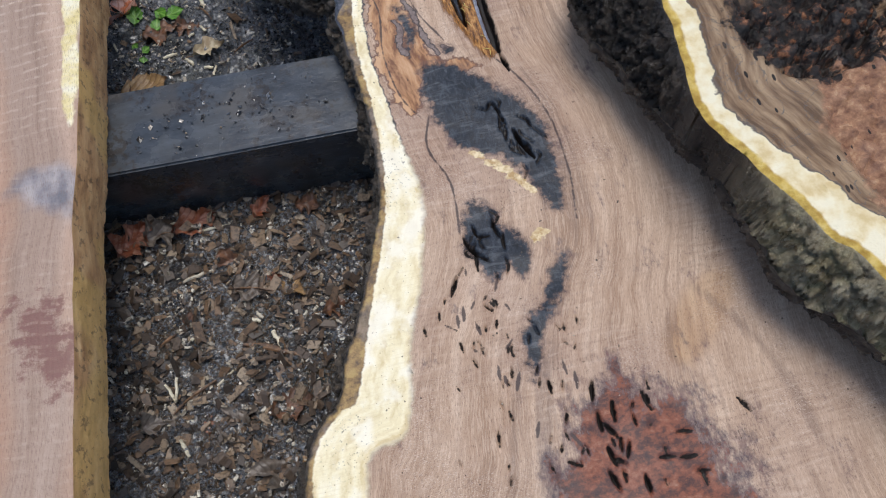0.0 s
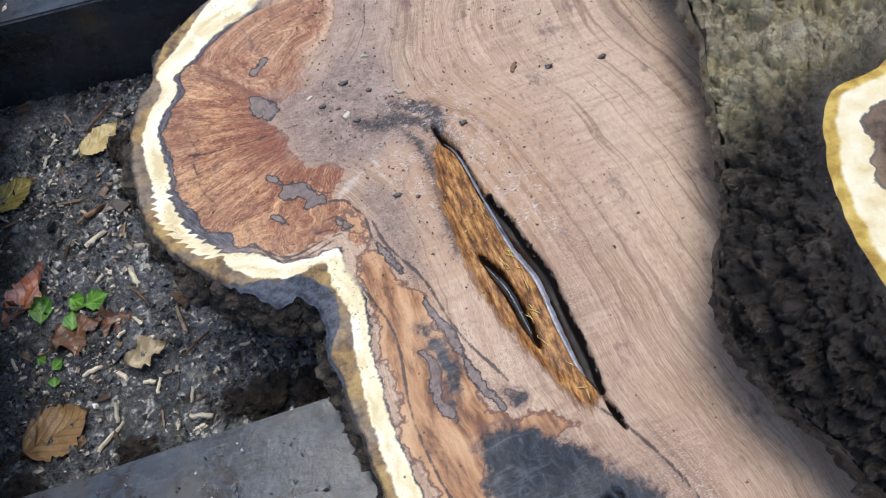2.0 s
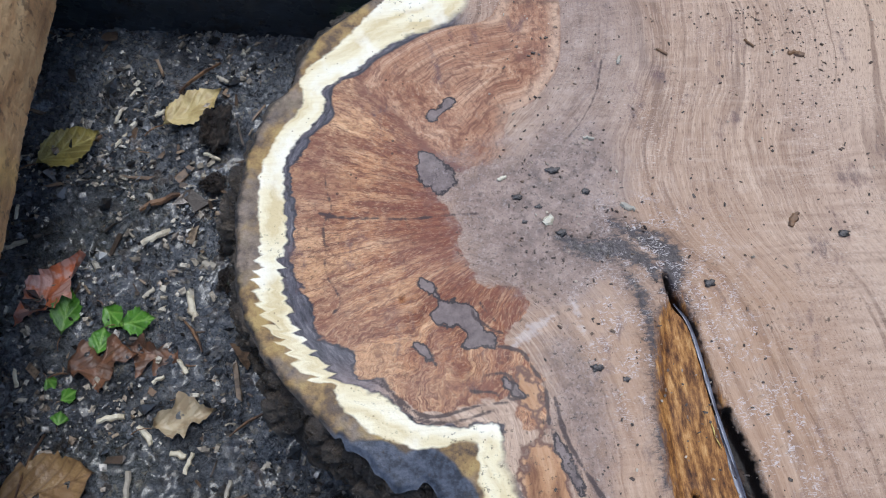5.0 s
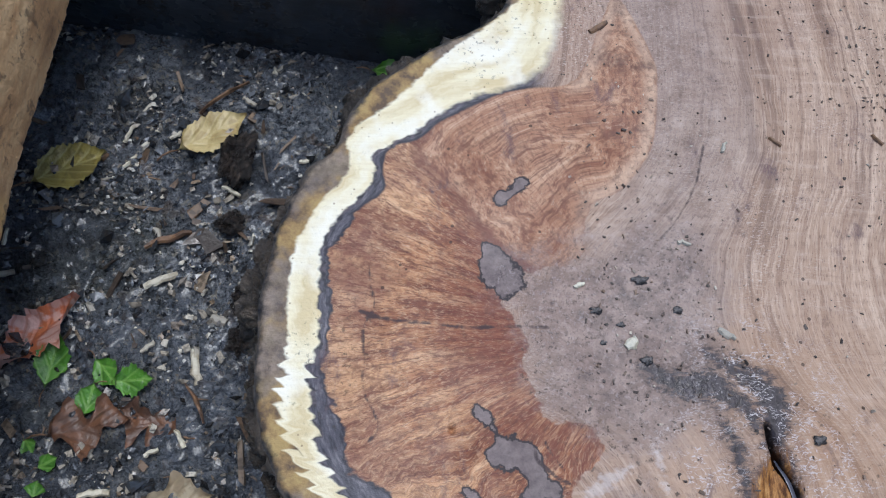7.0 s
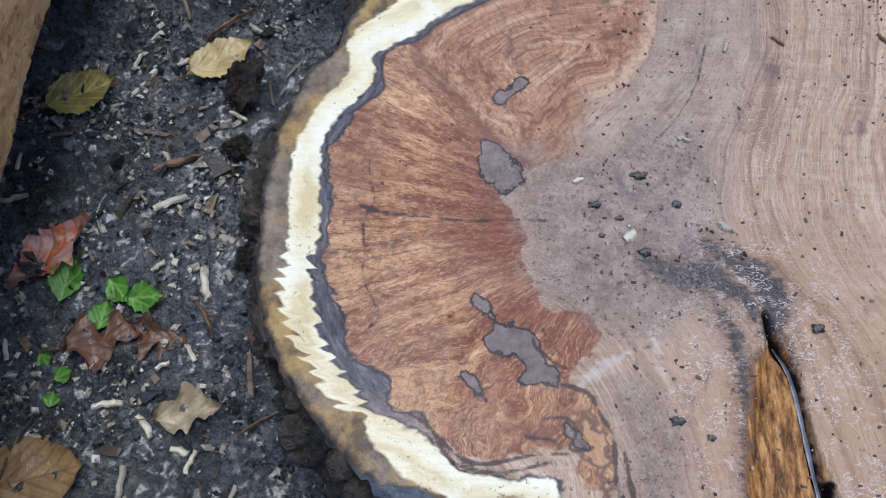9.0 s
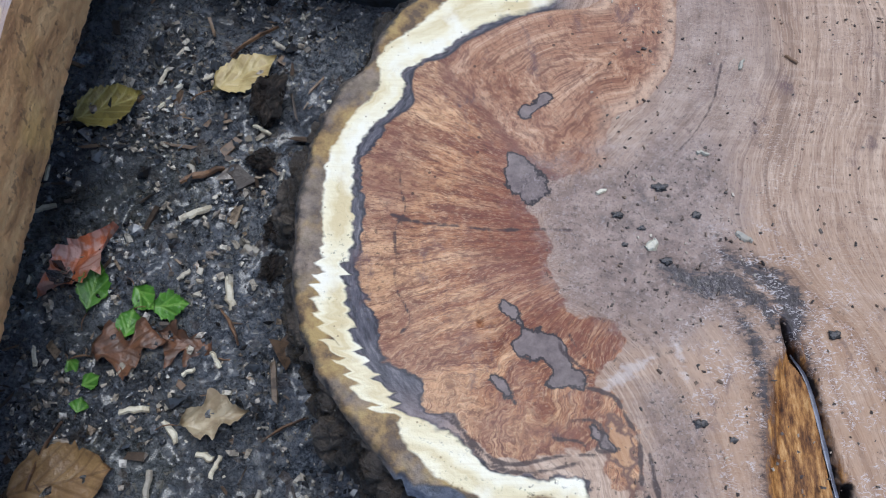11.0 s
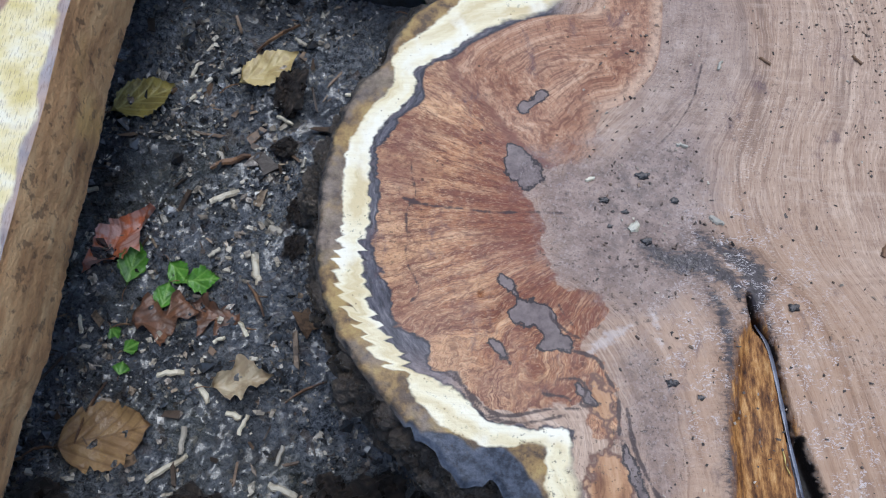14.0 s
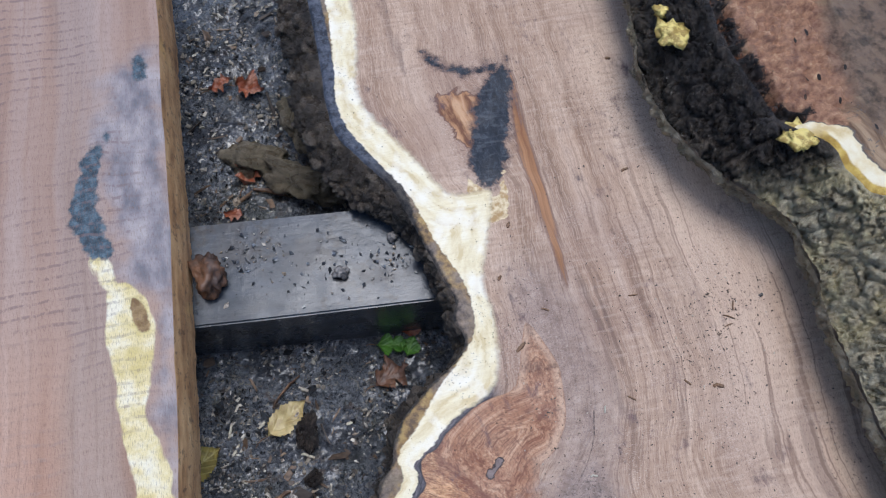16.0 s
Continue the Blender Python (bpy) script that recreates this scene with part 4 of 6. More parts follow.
# ---- main slab ----
RIM = [(-0.150, -0.22), (-0.137, -0.069), (-0.128, -0.037), (-0.113, -0.015), (-0.101, -0.007), (-0.090, 0.026), (-0.074, 0.056), (-0.052, 0.111), (-0.036, 0.155), (-0.030, 0.189), (-0.028, 0.25),
       (-0.031, 0.30), (-0.034, 0.345), (-0.036, 0.369), (-0.033, 0.386), (-0.040, 0.405), (-0.055, 0.408), (-0.074, 0.422), (-0.087, 0.435), (-0.106, 0.455), (-0.119, 0.474), (-0.127, 0.492), (-0.131, 0.52),
       (-0.131, 0.56), (-0.123, 0.59), (-0.117, 0.607), (-0.105, 0.618), (-0.099, 0.638), (-0.080, 0.661), (-0.038, 0.690), (-0.025, 0.707), (-0.031, 0.726), (-0.026, 0.745), (-0.036, 0.78), (-0.047, 0.82),
       (-0.060, 0.861), (-0.082, 0.895), (-0.100, 0.925), (-0.104, 0.97), (-0.102, 1.03), (-0.105, 1.28)]
SAP_OUT = [(-0.145, -0.22), (-0.131, -0.071), (-0.121, -0.035), (-0.101, -0.014), (-0.086, -0.008), (-0.072, 0.031), (-0.056, 0.076), (-0.035, 0.134), (-0.024, 0.188), (-0.021, 0.254), (-0.023, 0.31),
           (-0.020, 0.36), (-0.016, 0.386), (-0.021, 0.406), (-0.021, 0.423), (-0.030, 0.425), (-0.042, 0.423), (-0.055, 0.426), (-0.071, 0.435), (-0.081, 0.446), (-0.083, 0.453), (-0.092, 0.456), (-0.100, 0.463),
           (-0.107, 0.474), (-0.114, 0.486), (-0.119, 0.496), (-0.120, 0.508), (-0.119, 0.526), (-0.120, 0.541), (-0.120, 0.557), (-0.118, 0.571), (-0.113, 0.583), (-0.108, 0.593), (-0.099, 0.604), (-0.098, 0.614),
           (-0.100, 0.621), (-0.094, 0.631), (-0.082, 0.641), (-0.069, 0.655), (-0.055, 0.671), (-0.019, 0.705), (-0.012, 0.735), (-0.016, 0.762), (-0.031, 0.80), (-0.046, 0.852), (-0.074, 0.90),
           (-0.093, 0.947), (-0.09, 1.0), (-0.085, 1.081), (-0.09, 1.28)]
SAP_IN = [(-0.115, -0.22), (-0.092, -0.080), (-0.081, -0.049), (-0.056, -0.042), (-0.044, -0.013), (-0.035, 0.031), (-0.020, 0.067), (-0.005, 0.116), (0.003, 0.158), (-0.004, 0.213), (-0.008, 0.263), (-0.013, 0.311),
          (-0.010, 0.360), (-0.005, 0.396), (-0.010, 0.415), (-0.011, 0.432), (-0.028, 0.431), (-0.048, 0.435), (-0.061, 0.446), (-0.074, 0.452), (-0.083, 0.457), (-0.090, 0.466), (-0.099, 0.478), (-0.105, 0.492),
          (-0.108, 0.504), (-0.108, 0.516), (-0.107, 0.529), (-0.107, 0.542), (-0.108, 0.558), (-0.107, 0.571), (-0.103, 0.581), (-0.093, 0.593), (-0.087, 0.604), (-0.088, 0.614), (-0.079, 0.621), (-0.066, 0.630),
          (-0.057, 0.638), (-0.047, 0.645), (-0.035, 0.650), (-0.019, 0.656), (-0.006, 0.671), (0.0, 0.692), (0.003, 0.721), (0.002, 0.755), (0.013, 0.788), (0.022, 0.813),
          (0.028, 0.838), (0.010, 0.839), (-0.011, 0.845), (-0.034, 0.886), (-0.063, 0.935), (-0.073, 0.969), (-0.064, 1.02), (-0.06, 1.08), (-0.065, 1.28)]
FLOW = [(0.05, -0.22), (0.06, -0.05), (0.080, 0.02), (0.116, 0.085), (0.126, 0.133), (0.128, 0.209), (0.112, 0.265), (0.104, 0.315), (0.100, 0.385), (0.090, 0.455), (0.079, 0.493), (0.048, 0.517), (0.036, 0.542),
        (0.045, 0.571), (0.068, 0.608), (0.078, 0.637), (0.075, 0.701), (0.070, 0.781), (0.068, 0.90), (0.074, 1.28)]
BURL = [(-0.016, 0.653), (0.008, 0.660), (0.024, 0.700), (0.032, 0.708), (0.046, 0.673), (0.046, 0.653), (0.042, 0.627), (0.033, 0.611), (0.023, 0.600), (0.011, 0.594), (0.006, 0.580), (0.005, 0.569), (-0.010, 0.562),
        (-0.024, 0.558), (-0.031, 0.549), (-0.025, 0.538), (-0.019, 0.528), (-0.022, 0.518), (-0.017, 0.508), (-0.013, 0.498), (-0.004, 0.497), (0.006, 0.496), (0.009, 0.488), (0.002, 0.477), (-0.006, 0.468), (0.003, 0.464),
        (0.008, 0.455), (0.012, 0.447), (0.010, 0.430), (0.001, 0.430), (-0.003, 0.443), (-0.010, 0.442), (-0.021, 0.441), (-0.034, 0.438), (-0.045, 0.439), (-0.056, 0.448), (-0.062, 0.455), (-0.073, 0.459), (-0.074, 0.468),
        (-0.082, 0.473), (-0.092, 0.480), (-0.092, 0.490), (-0.097, 0.500), (-0.102, 0.512), (-0.102, 0.525), (-0.101, 0.539), (-0.103, 0.552), (-0.104, 0.566), (-0.099, 0.574), (-0.093, 0.586), (-0.082, 0.597), (-0.083, 0.607),
        (-0.080, 0.618), (-0.068, 0.623), (-0.057, 0.633), (-0.044, 0.641), (-0.030, 0.649)]
LOBE = [(-0.067, 0.618), (-0.057, 0.633), (-0.044, 0.641), (-0.030, 0.649), (-0.016, 0.653), (0.008, 0.660), (0.024, 0.700), (0.032, 0.708), (0.046, 0.673), (0.046, 0.653), (0.042, 0.627), (0.033, 0.611), (0.023, 0.600),
        (0.011, 0.594), (0.006, 0.580), (0.005, 0.569), (-0.010, 0.562), (-0.031, 0.574), (-0.044, 0.590), (-0.057, 0.605)]
STAIN = [(0.038, 0.286), (0.062, 0.280), (0.084, 0.259), (0.110, 0.226), (0.123, 0.199), (0.126, 0.168), (0.122, 0.137), (0.114, 0.115), (0.103, 0.135), (0.097, 0.155), (0.078, 0.177), (0.050, 0.191), (0.038, 0.214), (0.030, 0.239), (0.029, 0.266)]
ORANGE = [(0.001, 0.455), (0.013, 0.426), (0.025, 0.388), (0.037, 0.351), (0.040, 0.320), (0.048, 0.295), (0.065, 0.292), (0.089, 0.273), (0.072, 0.273), (0.037, 0.284), (0.015, 0.240), (0.004, 0.249), (-0.003, 0.275),
          (-0.006, 0.304), (-0.006, 0.338), (-0.001, 0.378), (0.001, 0.404), (0.003, 0.432)]
CRACK = [(0.072, 0.478), (0.080, 0.488), (0.085, 0.474), (0.094, 0.416), (0.102, 0.387), (0.105, 0.356), (0.105, 0.319), (0.104, 0.285), (0.094, 0.283), (0.084, 0.306), (0.075, 0.329), (0.064, 0.374), (0.063, 0.435)]
FISSURE = [(0.077, 0.498), (0.080, 0.484), (0.086, 0.470), (0.090, 0.430), (0.095, 0.392), (0.101, 0.366), (0.101, 0.337), (0.102, 0.310), (0.104, 0.286)]
FAN = np.array((0.028, 0.536))


def make_slab():
    slab = tagged(new("walnut_slab"), "damp live-edge burl slab with cream sapwood and open crack", "wood slab", "stacked slabs")
    rim = spline(RIM, 5)
    wig = noise_at(rim, 60) * 0.0016 + noise_at(rim, 220, 4) * 0.0007
    rim[:, 0] += wig
    rim[:, 1] += step(np.hypot(rim[:, 0] + 0.06, rim[:, 1] - 0.415), 0.05, 0.02) * (0.007 * noise_at(rim, 75, 2) + 0.003 * noise_at(rim, 260, 2))
    outline = np.vstack((rim, [(0.40, 1.28), (0.40, -0.22)]))
    P, F = patch(outline, 0.0018, ((-0.138, 0.125, 0.0009), (0.405, 0.69, 0.0009)))
    x, y = P.T

    def side(line):
        return field(P, np.vstack((spline(line, 5), [(0.6, 1.28), (0.6, -0.22)])), 0.05)

    edge = field(P, outline)
    sap_out, sap_in = side(SAP_OUT), side(SAP_IN)
    burl = field(P, spline(BURL, 4, True))
    grey = blobs(P, [(-0.030, 0.563), (-0.018, 0.563), (0.010, 0.572), (0.052, 0.580), (0.060, 0.545), (0.050, 0.505), (0.020, 0.488), (-0.006, 0.500), (-0.018, 0.530)])
    grey = np.maximum(grey, blobs(P, [(0.016, 0.47), (0.030, 0.47), (0.040, 0.43), (0.030, 0.39), (0.018, 0.43)]) - 0.004)
    stain = np.maximum(field(P, spline(STAIN, 4, True)), blobs(P, [(0.045, 0.943), (0.076, 0.970), (0.066, 0.916), (0.046, 0.858), (0.031, 0.842), (0.020, 0.857), (0.022, 0.887)],
                       [(0.042, 0.135), (0.058, 0.120), (0.062, 0.085), (0.050, 0.066), (0.034, 0.080), (0.028, 0.105)], [(0.066, 0.105), (0.078, 0.082), (0.068, 0.062), (0.060, 0.085)]))
    rw = np.random.default_rng(5)
    wrinkle = [(0.0006 + 0.0009 * rw.random(), [(a, b), (a + 0.004 + 0.003 * rw.standard_normal(), b - 0.005), (a + 0.004 + 0.005 * rw.standard_normal(), b - 0.011 - 0.006 * rw.random())])
               for a, b in zip(rw.normal(0.098, 0.010, 13), rw.normal(0.20, 0.022, 13))]
    wrinkle += [(0.0006 + 0.0008 * rw.random(), [(a, b), (a - 0.003 + 0.005 * rw.standard_normal(), b - 0.008), (a - 0.002, b - 0.016)]) for a, b in zip(rw.normal(0.050, 0.012, 9), rw.normal(0.108, 0.014, 9))]
    stain = np.maximum(stain, strokes(P, (0.007, [(0.106, 0.069), (0.084, 0.040), (0.062, 0.005), (0.055, -0.02)]), 
                                   (0.0035, [(0.001, 1.001), (0.013, 0.979), (0.051, 0.968), (0.078, 0.976)]), (0.003, [(0.025, 0.31), (0.03, 0.34), (0.022, 0.36)]), (0.004, [(0.056, 0.305), (0.063, 0.300)])) - 0.0005)
    orange = np.maximum(field(P, spline(ORANGE, 4, True)), blobs(P, [(0.003, 0.945), (0.043, 0.940), (0.028, 0.898), (0.018, 0.888)]))
    streak = blobs(P, [(0.079, 0.962), (0.078, 0.902), (0.080, 0.833), (0.076, 0.740), (0.071, 0.752), (0.067, 0.824), (0.066, 0.891)])
    smudge = strokes(P, (0.0105, [(0.028, 0.521), (0.042, 0.513), (0.056, 0.513), (0.068, 0.506), (0.073, 0.498)]), (0.0075, [(0.056, 0.527), (0.067, 0.520), (0.078, 0.512), (0.082, 0.500), (0.079, 0.491), (0.085, 0.477)]),
                     (0.0035, [(0.056, 0.503), (0.063, 0.490), (0.066, 0.470), (0.064, 0.44), (0.060, 0.40)]), (0.003, [(0.066, 0.478), (0.078, 0.480)]))
    red = blobs(P, [(0.091, -0.042), (0.119, -0.039), (0.147, -0.064), (0.170, -0.101), (0.175, -0.16), (0.05, -0.16), (0.050, -0.114), (0.064, -0.080)])
    pale = blobs(P, [(0.054, 0.189), (0.073, 0.175), (0.089, 0.156), (0.101, 0.136), (0.093, 0.136), (0.074, 0.160), (0.054, 0.182)], [(0.081, 0.094), (0.093, 0.101), (0.102, 0.094), (0.087, 0.087)],
                 [(0.010, 0.852), (0.024, 0.842), (0.033, 0.832), (0.047, 0.858), (0.040, 0.812), (0.012, 0.812)])
    pit = field(P, spline(CRACK, 4, True))
    fiss = strokes(P, (0.0058, np.array(FISSURE[3:]) + (0.0034, 0)), (0.0017, FISSURE[:5]), (0.0040, [(0.073, 0.395), (0.081, 0.366), (0.085, 0.325)]), (0.002, [(0.107, 0.283), (0.111, 0.262)]),
                   (0.0012, [(0.071, 0.230), (0.079, 0.226), (0.086, 0.231), (0.092, 0.207)]), (0.0022, [(0.097, 0.200), (0.101, 0.184), (0.108, 0.167)]), (0.0012, [(0.038, 0.116), (0.040, 0.106), (0.051, 0.103)]),
                   (0.0013, [(0.056, 0.120), (0.056, 0.108), (0.060, 0.098)]), (0.0014, [(0.028, 0.108), (0.031, 0.096), (0.045, 0.080)]), (0.002, [(0.006, 0.059), (0.014, 0.074)]), (0.0013, [(0.03, 0.045), (0.036, 0.038)]))
    holes = strokes(P, *[(0.0026 * k, [(a, b), (a + 0.010 * c, b - 0.012 * k)]) for a, b, k, c in ((0.096, -0.036, 1.2, -0.4), (0.131, -0.052, 1.3, 0.3), (0.093, -0.060, 1.2, -0.1), (0.106, -0.055, 1.2, -0.2),
                    (0.092, -0.088, 1.1, 0.3), (0.088, -0.104, 1.2, 0.4), (0.113, -0.113, 1.0, 0), (0.201, -0.074, 1.0, 0.6), (0.063, -0.028, 0.8, 0))], *[(0.0022, [(a, b), (a + 0.012, b - 0.002)]) for a, b in ((0.146, -0.088), (0.128, -0.103), (0.142, -0.106), (0.150, -0.118))],
                    (0.0014, [(0.010, 0.003), (0.012, -0.004)]), (0.0013, [(0.015, -0.056), (0.013, -0.068)]), (0.0022, [(-0.0512, 0.494), (-0.0508, 0.4925)]), (0.0016, [(0.236, 0.700), (0.237, 0.6995)]))
    patch_ = np.maximum(blobs(P, [(-0.033, 0.549), (-0.038, 0.558), (-0.040, 0.568), (-0.039, 0.573), (-0.032, 0.571), (-0.024, 0.564), (-0.020, 0.556), (-0.026, 0.550)],
                              [(-0.042, 0.501), (-0.036, 0.500), (-0.033, 0.493), (-0.026, 0.490), (-0.017, 0.487), (-0.015, 0.478), (-0.006, 0.473), (-0.010, 0.468), (-0.019, 0.467), (-0.024, 0.468), (-0.021, 0.474), (-0.026, 0.479), (-0.036, 0.480), (-0.039, 0.485), (-0.035, 0.491)],
                              [(-0.046, 0.470), (-0.041, 0.469), (-0.035, 0.461), (-0.038, 0.460)], [(-0.018, 0.603), (-0.022, 0.604), (-0.026, 0.600), (-0.031, 0.598), (-0.032, 0.592), (-0.025, 0.595)]) - 0.0006,
                        strokes(P, (0.0022, [(0.018, 0.345), (0.022, 0.33), (0.017, 0.315), (0.024, 0.30)]), (0.0018, [(0.030, 0.375), (0.038, 0.345), (0.043, 0.315), (0.052, 0.297)]), (0.003, [(0.056, 0.305), (0.063, 0.300)]),
                                (0.0020, [(-0.006, 0.452), (-0.003, 0.447), (0.002, 0.443)]), (0.0016, [(0.013, 0.43), (0.022, 0.40)])))
    seam = strokes(P, (0.0004, [(-0.088, 0.5385), (-0.080, 0.538), (-0.071, 0.537), (-0.057, 0.536), (-0.044, 0.535), (-0.025, 0.536), (-0.008, 0.536)]), (0.0005, [(-0.090, 0.541), (-0.080, 0.538)]),
                   (0.0002, [(-0.087, 0.564), (-0.086, 0.553), (-0.084, 0.543), (-0.088, 0.534), (-0.087, 0.521), (-0.087, 0.509), (-0.082, 0.499), (-0.080, 0.493), (-0.084, 0.488)]),
                   (0.0006, [(-0.018, 0.487), (-0.017, 0.482), (-0.010, 0.476), (-0.004, 0.473)]), (0.0006, [(-0.014, 0.489), (-0.011, 0.484), (-0.006, 0.478)]),
                   (0.0007, [(-0.010, 0.468), (0.003, 0.464), (0.008, 0.455), (0.012, 0.447), (0.012, 0.43)]), (0.0006, [(-0.016, 0.454), (-0.005, 0.454), (-0.002, 0.449), (-0.005, 0.443), (0.001, 0.443), (-0.002, 0.447)]),
                   (0.0005, [(-0.022, 0.447), (-0.012, 0.446), (-0.008, 0.443)]), (0.0001, [(0.066, 0.627), (0.059, 0.604), (0.048, 0.586), (0.037, 0.574)]),
                   (0.0006, [(-0.062, 0.455), (-0.056, 0.447), (-0.045, 0.438), (-0.034, 0.437), (-0.021, 0.440), (-0.006, 0.441)]), (0.0004, [(-0.072, 0.457), (-0.060, 0.451), (-0.048, 0.4365), (-0.030, 0.434), (-0.012, 0.438)]),
                   (0.0008, [(0.016, 0.442), (0.020, 0.42), (0.034, 0.39), (0.042, 0.35), (0.060, 0.31)]),
                   (0.0008, [(0.126, 0.10), (0.134, 0.15), (0.132, 0.21), (0.116, 0.255), (0.10, 0.28)]), (0.0008, [(0.028, 0.235), (0.018, 0.20), (0.030, 0.16), (0.026, 0.11)]), (0.0007, [(-0.004, 0.40), (0.006, 0.36), (0.0, 0.31), (0.006, 0.26), (0.02, 0.23)]))
    lobe = field(P, spline(LOBE, 4, True))
    bleach = strokes(P, (0.0035, [(0.0, 0.467), (0.010, 0.474), (0.020, 0.480)]), (0.0012, [(0.030, 0.49), (0.034, 0.47)]))
    fuzz_sheen = step(blobs(P, [(0.055, 0.535), (0.085, 0.53), (0.110, 0.50), (0.125, 0.45), (0.130, 0.39), (0.105, 0.40), (0.088, 0.46), (0.070, 0.49)], [(0.04, 0.50), (0.06, 0.48), (0.06, 0.44), (0.045, 0.44)]), -0.02, 0.008)
    ash = step(np.abs(x - np.interp(y, *np.array([(0.42, 0.03), (0.47, 0.035), (0.54, 0.035), (0.58, 0.045), (0.63, 0.062), (0.70, 0.055), (0.78, 0.045)]).T)), 0.045, 0.012) * step(y, 0.47, 0.52) * step(y, 0.80, 0.72)
    tawny = step(np.hypot(x - 0.085, (y - 0.45) * 0.8), 0.10, 0.03) * step(x, 0.015, 0.03)
    gap = step(sap_in, 0.030, 0.020) * step(y, 0.428, 0.436) * step(x - 0.25 * (y - 0.65), 0.0, -0.02) * step(y, 0.675, 0.655)
    notch = step(np.hypot((x + 0.058) * 0.7, y - 0.414), 0.040, 0.018) + step(y, 0.41, 0.40) * step(y, 0.30, 0.36) + step(y, 0.86, 0.90)
    rs = np.random.default_rng(11)
    spots = [(0.0005 + 0.0012 * rs.random() ** 2, [(p, q), (p + 0.003 * rs.standard_normal(), q - 0.003 - 0.006 * rs.random())]) for p, q in zip(rs.normal(0.045, 0.035, 46), rs.normal(-0.01, 0.045, 46))]
    spots += [(0.0010 + 0.0016 * rs.random(), [(p, q), (p + 0.003 * rs.standard_normal(), q - 0.004 - 0.010 * rs.random())]) for p, q in zip(rs.normal(0.105, 0.03, 22), rs.normal(-0.105, 0.03, 22))]
    holes = np.maximum(holes, strokes(P, *spots, *wrinkle))
    seam = np.maximum(seam, strokes(P, *[(0.0007 + 0.001 * rs.random(), [(p, q), (p + 0.004 * rs.standard_normal(), q - 0.004 - 0.010 * rs.random())]) for p, q in zip(rs.normal(0.03, 0.03, 26), rs.normal(0.02, 0.06, 26))]))
    flow = np.interp(y, *spline(FLOW, 4)[:, ::-1].T)
    off = x - flow
    ys = np.linspace(-0.3, 1.4, 341)
    wide = np.convolve(np.pad(np.interp(ys, *spline(FLOW, 4)[:, ::-1].T), 24, mode="edge"), np.hanning(51)[1:-1] / np.hanning(51).sum(), "valid")
    calm = np.interp(y, ys, wide)
    grain = np.where(off > 0, x - calm * np.exp(-np.maximum(off, 0) / 0.3) - (flow - calm) * np.exp(-np.maximum(off, 0) / 0.045), 0.6 * off + 0.4 * (sap_in - 0.08))
    band = strokes(P, (0.0032, [(0.102, 0.720), (0.088, 0.640), (0.094, 0.60), (0.084, 0.57)]), (0.0035, [(0.085, 0.75), (0.093, 0.70), (0.101, 0.66)]), (0.002, [(0.132, 0.05), (0.140, 0.12), (0.141, 0.2), (0.122, 0.262)]),
                   (0.005, [(0.118, 0.076), (0.130, 0.125), (0.132, 0.20), (0.118, 0.25)]), (0.004, [(-0.02, 1.15), (-0.03, 1.05), (-0.022, 0.98)]), (0.006, [(0.255, 0.66), (0.235, 0.56), (0.240, 0.50)]),
                   (0.002, [(0.082, 0.79), (0.080, 0.86), (0.074, 0.93), (0.07, 1.0)]), (0.005, [(0.20, 0.02), (0.235, -0.04), (0.25, -0.12)]), (0.004, [(0.075, 0.0), (0.05, -0.05), (0.035, -0.11)]), (0.003, [(0.05, 0.0), (0.03, -0.05), (0.012, -0.11)]),
                   (0.006, [(0.06, -0.04), (0.045, -0.09), (0.04, -0.14)]), (0.003, [(0.17, 0.0), (0.165, -0.03), (0.18, -0.06)]))
    # brown figure; the second shape also paints the upper slab's shadow tint
    warm = step(np.maximum(blobs(P, [(0.164, -0.018), (0.203, 0.022), (0.233, 0.025), (0.214, -0.011), (0.175, -0.039)], [(0.250, 0.70), (0.31, 0.70), (0.30, 0.50), (0.27, 0.40), (0.235, 0.37), (0.237, 0.423), (0.243, 0.49), (0.246, 0.56)]), -0.03), -0.012, 0.008)
    z = np.full(len(P), S)
    z -= 0.003 * step(pit, -0.001, 0.006)
    z -= 0.011 * step(fiss, -0.0008, 0.0022) + 0.007 * step(holes, -0.0008, 0.002)
    z -= 0.0018 * step(edge, 0.0025, 0.0)
    me = mesh_of("cut_face", np.column_stack((P, z)), F, WOOD)
    ang = np.arctan2(y - FAN[1], -(x - FAN[0]))
    zig = step(np.hypot((x + 0.105) * 0.8, y - 0.485), 0.055, 0.03)
    dw = 0.0014 + 0 * x
    far = np.maximum(step(y, 0.42, 0.39) * step(y, 0.16, 0.24), step(y, 0.41, 0.43) * step(y, 0.68, 0.63))
